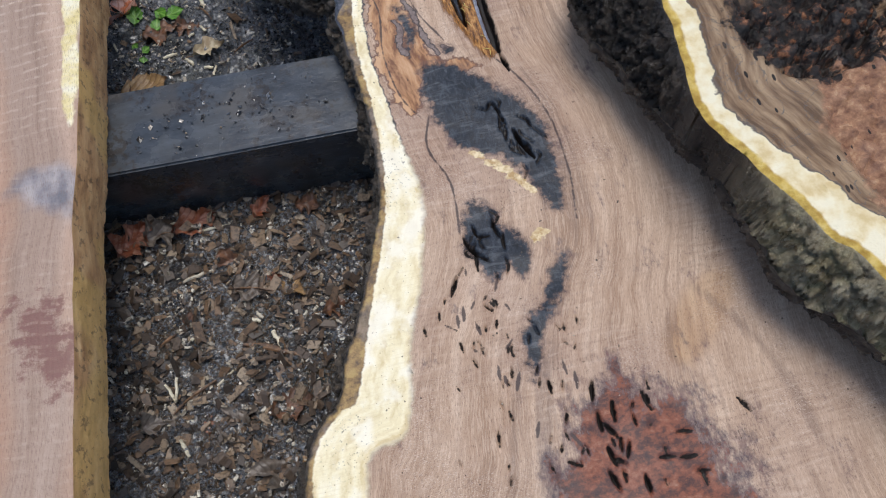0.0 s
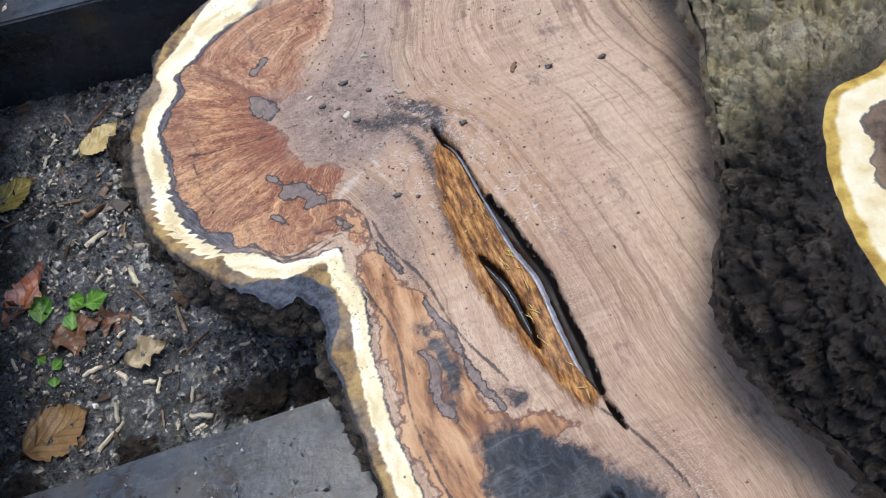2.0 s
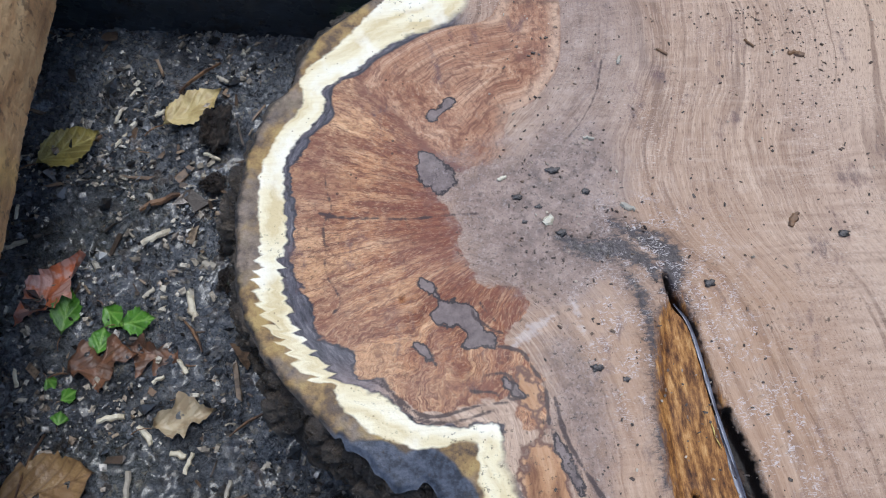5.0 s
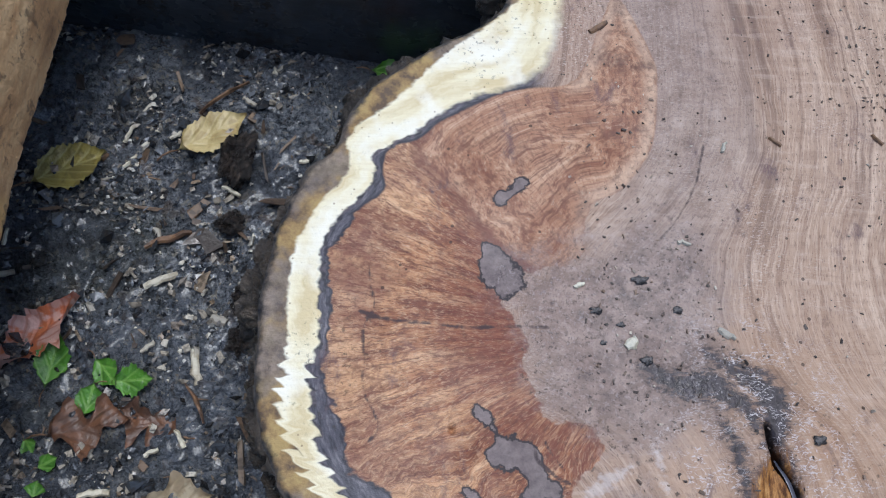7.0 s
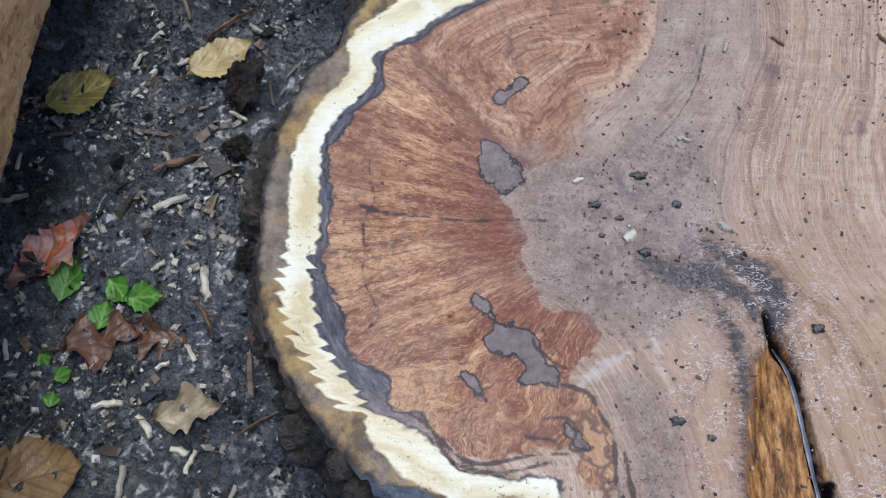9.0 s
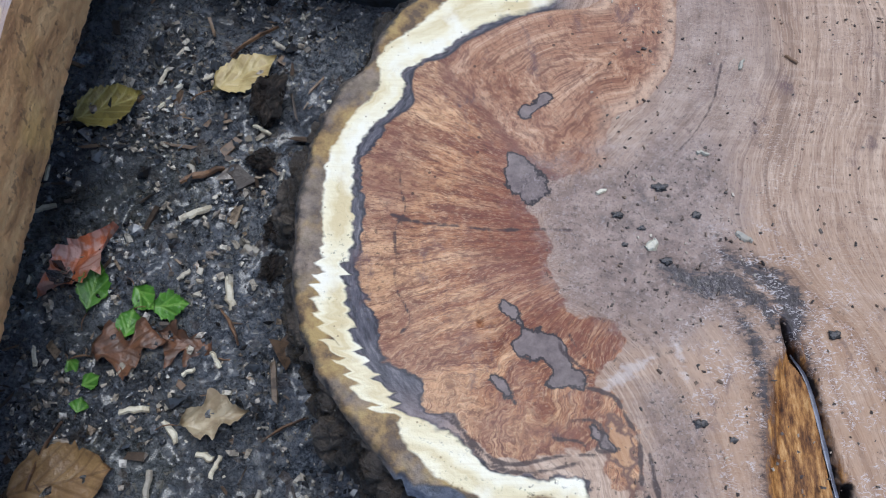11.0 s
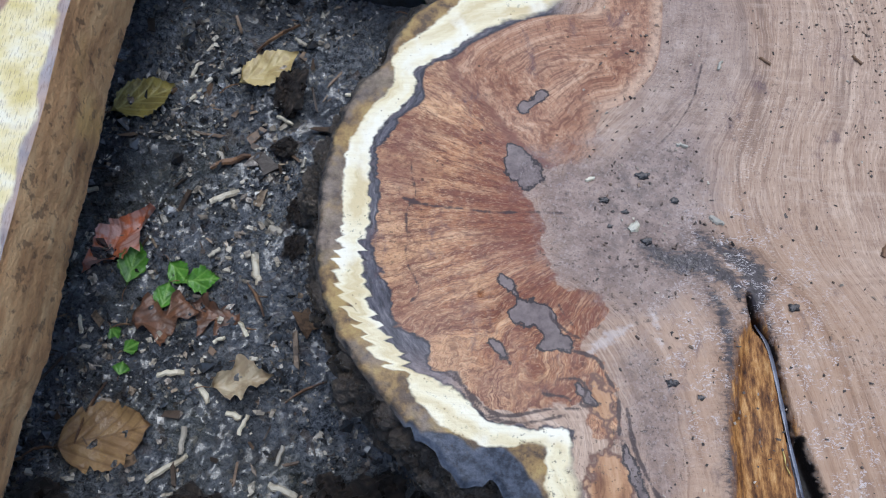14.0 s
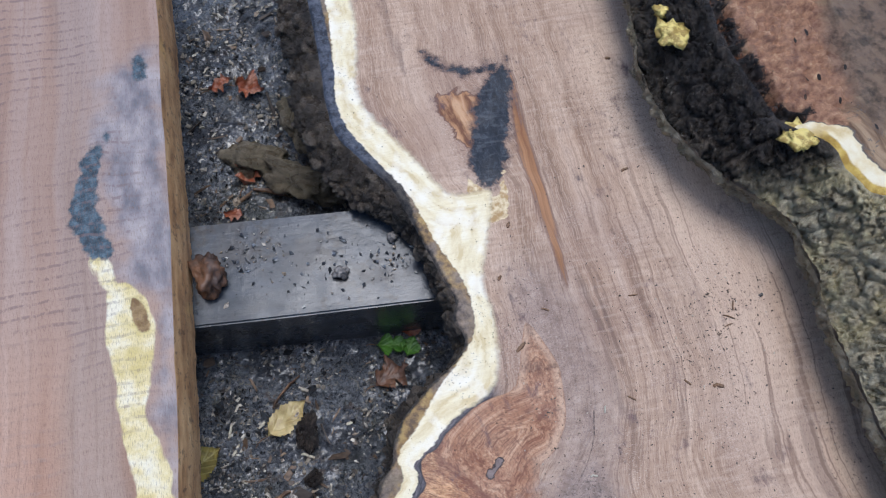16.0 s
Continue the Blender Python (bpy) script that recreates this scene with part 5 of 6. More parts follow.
    for key, val in (("grain_u", grain), ("grain_v", y), ("sap_out", sap_out), ("sap_in", sap_in), ("edge", edge), ("burl", burl), ("grey", grey), ("stain", stain), ("orange", orange), ("red", red), ("pale", pale),
                     ("pit", pit), ("fiss", np.maximum(fiss, holes)), ("band", band), ("warm", warm), ("fan_a", ang), ("fan_r", np.hypot(x - FAN[0], y - FAN[1])), ("streak", streak), ("smudge", smudge), ("patch", patch_), ("seam", seam), ("lobe", lobe), ("bleach", bleach), ("fuzz_sheen", fuzz_sheen), ("ash", ash), ("gap", gap), ("tawny", tawny), ("notch", np.clip(notch, 0, 1)), ("rim_w", 0.0018 + 0.012 * step(np.hypot(x + 0.045, y - 0.405), 0.045, 0.02) + 0.011 * step(y, 0.80, 0.88)), ("zig", zig), ("dark_w", dw),
                     ("dark_a", 0.25 + 0.75 * far), ("sap_soft", 0.0008 + 0.003 * (1 - far))):
        add(me, key, val)
    child("cut_face", me, slab, "pinkish brown figured face with orange burl fan")

    def width(p):
        yy = p[:, 1]
        w = 0.006 + 0.006 * step(np.hypot(p[:, 0] + 0.06, yy - 0.42), 0.07, 0.02) + 0.026 * step(yy, 0.80, 0.90) + 0.003 * np.sin(yy * 60)
        return np.where(p[:, 0] > 0.2, 0.002, w)

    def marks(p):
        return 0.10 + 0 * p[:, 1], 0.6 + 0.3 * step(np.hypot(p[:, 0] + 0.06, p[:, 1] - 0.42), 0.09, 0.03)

    skirt("bark", outline, [(0, S - 0.0018), (0.12, S - 0.004), (0.35, S - 0.007), (0.55, S - 0.010), (0.72, S - 0.013), (0.85, S - 0.016), (0.95, S - 0.019), (1.0, S - 0.022), (1.0, S - 0.025), (0.95, S - 0.028), (0.85, S - 0.031), (0.6, S - 0.034), (0.2, S - 0.0372)], width, 0.009, BARK, slab, "dark rugged bark edge", marks=marks, steps=3)
    low = resample(outline, 0.01)
    bm = bmesh.new()
    bm.faces.new([bm.verts.new((a, b, BT + 0.0008)) for a, b in low])
    me = bpy.data.meshes.new("underside")
    bm.to_mesh(me), bm.free()
    me.materials.append(EDGE)
    child("underside", me, slab)
    # black sap in a slot, and pale strips coloured like reflected sky in the crack
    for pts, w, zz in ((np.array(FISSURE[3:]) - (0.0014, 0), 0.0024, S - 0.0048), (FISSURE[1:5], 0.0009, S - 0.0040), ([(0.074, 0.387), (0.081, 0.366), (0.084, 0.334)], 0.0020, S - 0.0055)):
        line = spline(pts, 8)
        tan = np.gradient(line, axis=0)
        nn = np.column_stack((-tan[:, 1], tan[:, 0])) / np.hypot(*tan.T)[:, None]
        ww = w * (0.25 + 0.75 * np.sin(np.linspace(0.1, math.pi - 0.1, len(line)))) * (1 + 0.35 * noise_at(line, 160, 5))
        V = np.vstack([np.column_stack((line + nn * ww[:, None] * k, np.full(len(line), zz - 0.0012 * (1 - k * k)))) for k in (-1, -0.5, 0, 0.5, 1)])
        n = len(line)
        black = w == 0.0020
        child("black_sap" if black else "reflection_seam", mesh_of("seam", V, [(a * n + i, a * n + i + 1, (a + 1) * n + i + 1, (a + 1) * n + i) for a in range(4) for i in range(n - 1)], BLACK if black else SKY_GLINT), slab, "glossy black wet sap in a slot" if black else "pale sky reflection painted on wet strip in the crack")
    return slab


make_slab()

# ---- upper slab ----
UP_TOP = [(0.36, -0.22), (0.288, -0.032), (0.266, 0.007), (0.233, 0.078), (0.219, 0.109), (0.214, 0.136), (0.221, 0.185), (0.223, 0.23), (0.226, 0.28), (0.232, 0.315), (0.245, 0.346), (0.262, 0.368), (0.300, 0.376),
          (0.35, 0.42), (0.37, 0.55), (0.36, 0.66), (0.335, 0.715), (0.308, 0.733), (0.292, 0.757), (0.290, 0.781), (0.263, 0.803), (0.250, 0.833), (0.240, 0.887), (0.240, 0.923), (0.25, 1.0), (0.26, 1.28)]
UP_RIM = [(0.355, -0.22), (0.295, -0.08), (0.261, -0.032), (0.244, 0.0), (0.239, 0.044), (0.230, 0.093), (0.212, 0.135), (0.198, 0.179), (0.186, 0.22), (0.173, 0.255), (0.172, 0.29), (0.186, 0.318), (0.203, 0.343),
          (0.222, 0.385), (0.240, 0.429), (0.253, 0.478), (0.262, 0.525), (0.261, 0.57), (0.259, 0.61), (0.260, 0.652), (0.264, 0.695), (0.262, 0.735), (0.248, 0.757), (0.221, 0.788), (0.197, 0.83), (0.186, 0.87),
          (0.184, 0.914), (0.196, 0.985), (0.20, 1.05), (0.21, 1.28)]
UZ, UR, UB = 0.235, 0.185, 0.157


def make_upper():
    slab = tagged(new("upper_slab"), "thick slab with rotten dark heart and rugged bark lying on top", "wood slab", "stacked slabs")
    top = spline(UP_TOP, 5)
    top[:, 0] += noise_at(top, 50, 8) * 0.003
    face = np.vstack((top, [(0.85, 1.28), (0.85, -0.22)]))
    P, F = patch(face, 0.0028)
    x, y = P.T
    edge = field(P, face, 0.2)
    rot = np.maximum(0.019 * step(y, 0.79, 0.81) - np.abs(edge) * step(y, 0.79, 0.81) - 0.03 * step(y, 0.81, 0.79), 0 * y - 0.03)
    rot = np.maximum(rot, blobs(P, [(0.274, 0.203), (0.272, 0.164), (0.291, 0.135), (0.326, 0.128), (0.373, 0.143), (0.41, 0.20), (0.36, 0.235), (0.295, 0.235)], [(0.30, 0.34), (0.33, 0.32), (0.34, 0.28), (0.315, 0.25), (0.295, 0.29)]))
    red = blobs(P, [(0.335, 0.16), (0.40, 0.17), (0.42, 0.05), (0.33, 0.0), (0.302, 0.08)], [(0.245, 0.905), (0.268, 0.945), (0.332, 0.945), (0.342, 0.855), (0.315, 0.80), (0.285, 0.795), (0.260, 0.825)])
    grey = blobs(P, [(0.262, 0.34), (0.30, 0.35), (0.34, 0.33), (0.34, 0.25), (0.28, 0.22), (0.262, 0.27)], [(0.335, 0.90), (0.40, 0.92), (0.38, 0.78), (0.335, 0.79)])
    cw = 0.020 + 0.012 * step(y, 0.12, 0.0) - 0.02 * step(y, 0.79, 0.83)
    crumble = plates(np.column_stack((P, 0 * x)) + 0.006 * noise_at(P, 60, 2)[:, None], 70, 2)[0]
    z = UZ - 0.018 * step(rot, -0.002, 0.010) * (1.1 - crumble) - 0.006 * step(red, -0.004, 0.008) * (1 - crumble) - 0.002 * step(edge, 0.004, 0)
    me = mesh_of("cut_face", np.column_stack((P, z)), F, UPPER)
    for key, val in (("edge", edge), ("rot", rot), ("red", red), ("grey", grey), ("cream_w", cw), ("rim", step(y, 0.80, 0.785))):
        add(me, key, val)
    child("cut_face", me, slab, "brown face with yellow rim, cream sapwood and black rot")
    # bark between the cut face and the widest line of the slab
    rim = spline(UP_RIM, 5)
    rim[:, 0] += noise_at(rim, 45, 2) * 0.004
    skin = np.vstack((rim, top[::-1]))
    Q, G = patch(skin, 0.0012)
    d_rim, d_top = dist(Q, rim)[0], dist(Q, top)[0]
    t = d_rim / np.maximum(d_rim + d_top, 1e-6)
    hang = step(t, 0, 1) ** 0.6
    bump = np.array([noise.fractal((a * 42, b * 34, 1.0), 0.6, 2.1, 7) for a, b in Q])
    rise = np.clip(np.minimum(d_top, d_rim + 0.0075) / 0.010, 0, 1)
    lump = 0.035 * step(np.hypot(Q[:, 0] - 0.32, (Q[:, 1] - 0.56) * 0.45), 0.075, 0.0)
    qz = UR + (UZ - 0.002 - UR) * hang + rise * 0.009 * bump + lump
    V = np.column_stack((Q, qz))
    warp = V + 0.004 * np.array([noise.noise_vector((a * 75, b * 75, c * 75)) for a, b, c in V])
    k1, id1 = plates(warp * (1, 0.7, 1), 68, 5, 0.3)
    k2, id2 = plates(warp, 165, 6)
    k3, id3 = plates(warp, 400, 7)
    smooth = normals(np.column_stack((Q, UR + (UZ - UR) * step(t, -0.3, 1.1) + lump)), G)
    smooth *= np.sign(smooth[:, 2])[:, None]
    V += smooth * (rise * (0.010 * k1 + 0.0050 * k2 + 0.0022 * k3 - 0.007))[:, None]
    qz = V[:, 2]
    me = mesh_of("bark", V, G, BARK2)
    yy = Q[:, 1]
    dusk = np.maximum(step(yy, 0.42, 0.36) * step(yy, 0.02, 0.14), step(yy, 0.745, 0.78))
    moss = step(yy, 0.33, 0.42) * step(yy, 0.80, 0.74) + 0.4 * step(yy, 0.14, 0.02) + 0.12 * step(d_rim, 0.03, 0.0) * step(yy, 0.7, 0.75)
    add(me, "scale_id", 0.35 * id1 + 0.4 * id2 + 0.25 * id3)
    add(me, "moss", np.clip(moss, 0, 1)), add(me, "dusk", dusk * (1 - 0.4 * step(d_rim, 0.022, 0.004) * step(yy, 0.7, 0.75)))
    child("bark", me, slab, "black and mossy grey rugged bark")
    out = np.vstack((rim, [(0.85, 1.28), (0.85, -0.22)]))
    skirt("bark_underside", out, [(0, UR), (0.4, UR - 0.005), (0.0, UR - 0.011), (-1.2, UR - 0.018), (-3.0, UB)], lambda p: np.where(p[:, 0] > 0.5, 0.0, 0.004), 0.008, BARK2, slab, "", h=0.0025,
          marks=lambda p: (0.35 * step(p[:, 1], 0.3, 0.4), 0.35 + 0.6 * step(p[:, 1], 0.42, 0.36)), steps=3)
    for gx, gy, r in ((0.203, 0.915, 0.013), (0.268, 0.792, 0.012), (0.205, 0.945, 0.007)):
        k = np.hypot(Q[:, 0] - gx, Q[:, 1] - gy) < r
        zz = qz[k].max() if k.any() else UR
        V, FF = lump_mesh(r, 0.8, 31 + int(r * 1000))
        V[:, 2] *= 0.3
        child("scar", mesh_of("scar", V + (gx, gy, zz - r * 0.22), FF, GOLD), slab, "bright yellow scar of torn inner bark")
    return slab


def lump_mesh(r, rough, seed, squash=(1, 1, 1), sub=3):
    bm = bmesh.new()
    bmesh.ops.create_icosphere(bm, subdivisions=sub, radius=r)
    for v in bm.verts:
        c = v.co / r
        v.co *= 1 + rough * noise.fractal((c.x * 1.6 + seed, c.y * 1.6, c.z * 1.6), 0.8, 2.2, 5)
        v.co = Vector((v.co.x * squash[0], v.co.y * squash[1], v.co.z * squash[2]))
    V = np.array([v.co[:] for v in bm.verts])
    F = [[v.index for v in f.verts] for f in bm.faces]
    bm.free()
    return V, F


make_upper()


def box_mesh(name, size, material, bevel=0.003, cuts=0, rough=0.0):
    bm = bmesh.new()
    bmesh.ops.create_cube(bm, size=1)
    bmesh.ops.scale(bm, vec=size, verts=bm.verts)
    bmesh.ops.bevel(bm, geom=bm.edges, offset=bevel, segments=3, affect="EDGES")
    if cuts:
        bmesh.ops.subdivide_edges(bm, edges=[e for e in bm.edges if e.calc_length() > 0.04], cuts=cuts, use_grid_fill=True)
        for v in bm.verts:
            v.co += Vector(noise.noise_vector(v.co * 14)) * rough
    me = bpy.data.meshes.new(name)
    bm.to_mesh(me), bm.free()
    me.materials.append(material)
    return me


# ---- bearers and stickers ----
def make_bearer(y0, y1, slope, label):
    ob = new("bearer", box_mesh("bearer", (1.55, y1 - y0, BT + 0.012), BEARER, 0.002, 10, 0.0012))
    ob.matrix_world = pose(0.02, (y0 + y1) / 2, BT / 2 - 0.006, 0, 0, slope)
    return tagged(ob, label, "timber", "bearers under the slabs")


make_bearer(0.256, 0.350, -2.2, "wet dark grey timber bearer strewn with dirt")
make_bearer(0.752, 0.852, -5.0, "wet dark timber bearer with bark lump and mud")
for y in (0.02, 0.95):
    st = new("sticker", box_mesh("sticker", (0.30, 0.03, UB - S), EDGE, 0.001))
    st.matrix_world = pose(0.50, y, (UB + S) / 2)
    tagged(st, "thin wooden spacer strip between the slabs", "spacer", "spacers between slabs")


# ---- left board ----
def make_board():
    board = tagged(new("sawn_board"), "pinkish sawn board with cream streak and blue stain", "board")
    line = spline([(-0.309, -0.25), (-0.300, -0.02), (-0.290, 0.19), (-0.281, 0.31), (-0.274, 0.42), (-0.270, 0.47), (-0.268, 0.57), (-0.266, 0.64), (-0.261, 0.73), (-0.257, 0.80), (-0.251, 0.97), (-0.248, 1.10), (-0.243, 1.28)], 6)
    line[:, 0] += noise_at(line, 18, 3) * 0.0016 + noise_at(line, 80, 3) * 0.0006
    outline = np.vstack((line[::-1], [(-0.62, -0.25), (-0.62, 1.28)]))
    P, F = patch(outline, 0.003)
    z0 = 0.152
    edge = field(P, outline, 0.01)
    me = mesh_of("cut_face", np.column_stack((P, z0 - 0.0015 * step(edge, 0.003, 0))), F, BOARD)
    add(me, "pale", blobs(P, [(-0.311, 0.796), (-0.297, 0.808), (-0.276, 0.783), (-0.279, 0.735), (-0.284, 0.690), (-0.270, 0.640), (-0.272, 0.579), (-0.271, 0.50), (-0.274, 0.40), (-0.281, 0.33), (-0.288, 0.29), (-0.295, 0.34), (-0.290, 0.38),
                              (-0.293, 0.458), (-0.292, 0.534), (-0.304, 0.60), (-0.300, 0.64), (-0.307, 0.71)], [(-0.321, 0.832), (-0.310, 0.838), (-0.303, 0.815), (-0.308, 0.80)]))
    add(me, "blue", np.maximum(blobs(P, [(-0.318, 0.940), (-0.307, 0.938), (-0.314, 0.905), (-0.311, 0.865), (-0.303, 0.838), (-0.321, 0.835), (-0.335, 0.862), (-0.334, 0.900)], [(-0.304, 0.955), (-0.299, 0.948), (-0.302, 0.941)]),
                               blobs(P, [(-0.275, 1.04), (-0.258, 1.03), (-0.262, 1.005), (-0.28, 1.01)]) - 0.004))
    add(me, "grey", blobs(P, [(-0.292, 1.016), (-0.251, 1.041), (-0.256, 0.76), (-0.275, 0.79), (-0.301, 0.840), (-0.303, 0.945)], [(-0.327, 0.245), (-0.287, 0.240), (-0.289, 0.198), (-0.318, 0.212)],
                         [(-0.276, 0.72), (-0.262, 0.72), (-0.268, 0.52), (-0.274, 0.38), (-0.279, 0.38), (-0.276, 0.52)], [(-0.290, 0.612), (-0.276, 0.615), (-0.275, 0.590), (-0.284, 0.588)]))
    add(me, "red", blobs(P, [(-0.343, 0.132), (-0.307, 0.128), (-0.295, 0.091), (-0.297, 0.050), (-0.318, 0.055), (-0.339, 0.093)]))
    add(me, "knot", blobs(P, [(-0.291, 0.794), (-0.281, 0.786), (-0.277, 0.766), (-0.286, 0.762), (-0.292, 0.777)]))
    child("cut_face", me, board)
    skirt("waney_edge", outline, [(0, z0 - 0.0015), (0.4, z0 - 0.01), (0.8, z0 - 0.024), (1.0, z0 - 0.04), (0.8, BT + 0.0005)], lambda p: np.where(p[:, 0] > -0.4, 0.004, 0.0), 0.0012, EDGE, board, "brown waney edge")
    return board


make_board()


# ---- small things ----
def soil_z(x, y):
    return 0.0022 + 0.006 * noise.fractal((x * 9, y * 9, 0), 1.0, 2.0, 4) + 0.0035 * noise.fractal((x * 45, y * 45, 3), 1.0, 2.0, 4) - 0.004


def on_soil(n, x0, x1, y0, y1, clump=0.0):
    out = []
    while len(out) < n:
        x, y = x0 + (x1 - x0) * RNG.random(), y0 + (y1 - y0) * RNG.random()
        if clump and noise.noise((x * 22, y * 22, 7)) < RNG.normal(0, 0.25) * (1 - clump) - 0.05 + 0.2 * clump:
            continue
        out.append((x, y, soil_z(x, y)))
    return np.array(out)


def on_level(n, cx, cy, sx, sy, z):
    p = RNG.standard_normal((n, 2)) * (sx, sy) + (cx, cy)
    return np.column_stack((p, np.full(n, z)))


scatter("soil_crumbs", on_soil(21000, -0.36, 0.0, -0.18, 1.18, 0.25), (0.0008, 0.0058), (1, 0.8, 0.6), CRUMB, "dark wet crumbs of soil and bark", "soil")
scatter("soil_clods", on_soil(420, -0.38, 0.03, 0.36, 1.22, 0.4), (0.006, 0.016), (1, 0.8, 0.5), CRUMB, "dark wet clods of trodden earth", "soil", sink=0.6)
scatter("wood_crumbs", on_soil(6200, -0.38, 0.03, -0.25, 1.22, 0.2), (0.0010, 0.0055), (1, 0.55, 0.4), PALE, "pale crumbs of sawn wood on soil", "wood chips", "box")
scatter("leaf_litter", np.vstack((on_soil(3600, -0.36, 0.0, -0.25, 0.27), on_soil(260, -0.36, 0.0, 0.36, 1.2))), (0.003, 0.014), (1, 0.55, 0.09), LITTER, "brown rotting leaf fragments on soil", "leaf litter", "box", 0.35, 0.2)
scatter("bark_slivers", on_soil(420, -0.36, 0.0, -0.25, 1.2), (0.005, 0.022), (1, 0.14, 0.1), LITTER, "thin brown bark slivers on soil", "bark", "box", 0.2)
# dirt that lies on the timbers
bear = np.vstack((on_level(260, -0.18, 0.31, 0.07, 0.022, BT + 0.0006), on_level(110, -0.195, 0.838, 0.018, 0.012, BT + 0.0006), on_level(90, -0.07, 0.806, 0.012, 0.014, BT + 0.0006), on_level(140, -0.15, 0.81, 0.06, 0.022, BT + 0.0006)))
ya = np.where(bear[:, 1] < 0.5, 0.302 - (bear[:, 0] - 0.02) * 0.038, 0.802 - (bear[:, 0] - 0.02) * 0.087)
bear = bear[(np.abs(bear[:, 1] - ya) < 0.043) & (bear[:, 0] > -0.26) & (bear[:, 0] < -0.05)]
scatter("timber_dirt", bear, (0.001, 0.006), (1, 0.7, 0.4), CRUMB, "wet dirt crumbs lying on the timbers", "dirt")
# sawdust and specks on the slab
specks = np.vstack((on_level(330, 0.03, 0.535, 0.03, 0.03, S), on_level(260, 0.045, 0.46, 0.03, 0.05, S), on_level(900, 0.19, 0.66, 0.045, 0.06, S), on_level(260, 0.20, 0.69, 0.02, 0.015, S), on_level(220, 0.16, 0.64, 0.015, 0.03, S), on_level(160, 0.03, 0.61, 0.02, 0.03, S), on_level(350, 0.13, 0.55, 0.08, 0.12, S), on_level(160, 0.12, 0.80, 0.06, 0.08, S), on_level(90, 0.02, 0.65, 0.03, 0.03, S),
                    on_level(70, 0.10, 0.42, 0.012, 0.03, S), on_level(120, 0.05, 0.03, 0.06, 0.06, S)))
k = (specks[:, 0] > 0.0) & (specks[:, 0] < 0.30)
scatter("slab_specks", specks[k], (0.0003, 0.0016), (1, 0.55, 0.4), DUST, "sawdust and bark specks on the slab", "sawdust", "box", 0.15, 0.1)


def stick_mesh(name, length, width, thick, material, seed, taper=0.5, bend=0.1):
    """A splintered sliver, pointed at its ends."""
    rs = np.random.default_rng(seed)
    n, V, F = 7, [], []
    for i in range(n):
        t = i / (n - 1)
        w = width / 2 * (1 - taper * abs(2 * t - 1) ** 1.5) * (0.85 + 0.3 * rs.random())
        cx, cy = (t - 0.5) * length, bend * length * math.sin(t * 3.1) + 0.1 * width * rs.standard_normal()
        for dy, dz in ((-1, 0.1), (-0.5, 1), (0.6, 0.9), (1, 0)):
            V.append((cx, cy + dy * w, dz * thick * (0.7 + 0.5 * rs.random())))
        V.append((cx, cy, -0.1 * thick))
    for i in range(n - 1):
        for j in range(5):
            a, b = i * 5 + j, i * 5 + (j + 1) % 5
            F.append((a, b, b + 5, a + 5))
    F += [tuple(range(5))[::-1], tuple(range((n - 1) * 5, n * 5))]
    return mesh_of(name, V, F, material, False)


def lay(ob, x0, y0, x1, y1, up=0.0015, tilt=0):
    x, y = (x0 + x1) / 2, (y0 + y1) / 2
    ob.matrix_world = pose(x, y, soil_z(x, y) + up, 0, tilt, math.degrees(math.atan2(y1 - y0, x1 - x0)))
    return ob


CHIPS = [(-0.229, 0.592, -0.210, 0.601, 5), (-0.194, 0.554, -0.189, 0.533, 5), (-0.186, 0.574, -0.177, 0.570, 6), (-0.220, 0.468, -0.211, 0.456, 4), (-0.224, 0.441, -0.224, 0.424, 4), (-0.245, 0.472, -0.228, 0.474, 4),
         (-0.325, 0.595, -0.309, 0.601, 4), (-0.183, 0.724, -0.174, 0.718, 4), (-0.229, 0.631, -0.224, 0.624, 4), (-0.212, 0.493, -0.205, 0.497, 3), (-0.243, 0.408, -0.220, 0.424, 4), (-0.199, 0.386, -0.196, 0.37, 3)]
CHIPS2 = [(-0.168, 0.408, -0.15, 0.402, 5), (-0.250, 0.186, -0.218, 0.190, 4), (-0.278, 0.082, -0.269, 0.062, 3), (-0.266, 0.086, -0.268, 0.063, 3), (-0.228, 0.069, -0.211, 0.081, 3), (-0.168, 0.112, -0.161, 0.093, 5),
          (-0.269, 0.026, -0.263, 0.008, 4), (-0.236, 0.238, -0.194, 0.239, 3), (-0.181, 0.135, -0.175, 0.127, 4), (-0.186, 0.128, -0.178, 0.124, 4), (-0.19, 0.66, -0.178, 0.654, 3), (-0.20, 0.45, -0.19, 0.447, 4)]
for i, (x0, y0, x1, y1, w) in enumerate(CHIPS + CHIPS2):
    ob = new("wood_chip", stick_mesh("wood_chip", math.hypot(x1 - x0, y1 - y0), w / 1000, 0.0016, CHIP, i, 0.2, 0.015))
    tagged(lay(ob, x0, y0, x1, y1, 0.0018), "pale fresh splinter of wood on wet soil", "wood chip", "pale wood chips")
for i in range(16):
    x, y, a, ln = -0.33 + 0.24 * RNG.random(), 0.38 + 0.36 * RNG.random(), RNG.random() * 6.3, 0.006 + 0.008 * RNG.random()
    ob = new("wood_chip", stick_mesh("wood_chip", ln, 0.003, 0.0013, CHIP, 50 + i, 0.15, 0.01))
    tagged(lay(ob, x, y, x + ln * math.cos(a), y + ln * math.sin(a), 0.0016), "small pale chip of wood on wet soil", "wood chip", "pale wood chips")
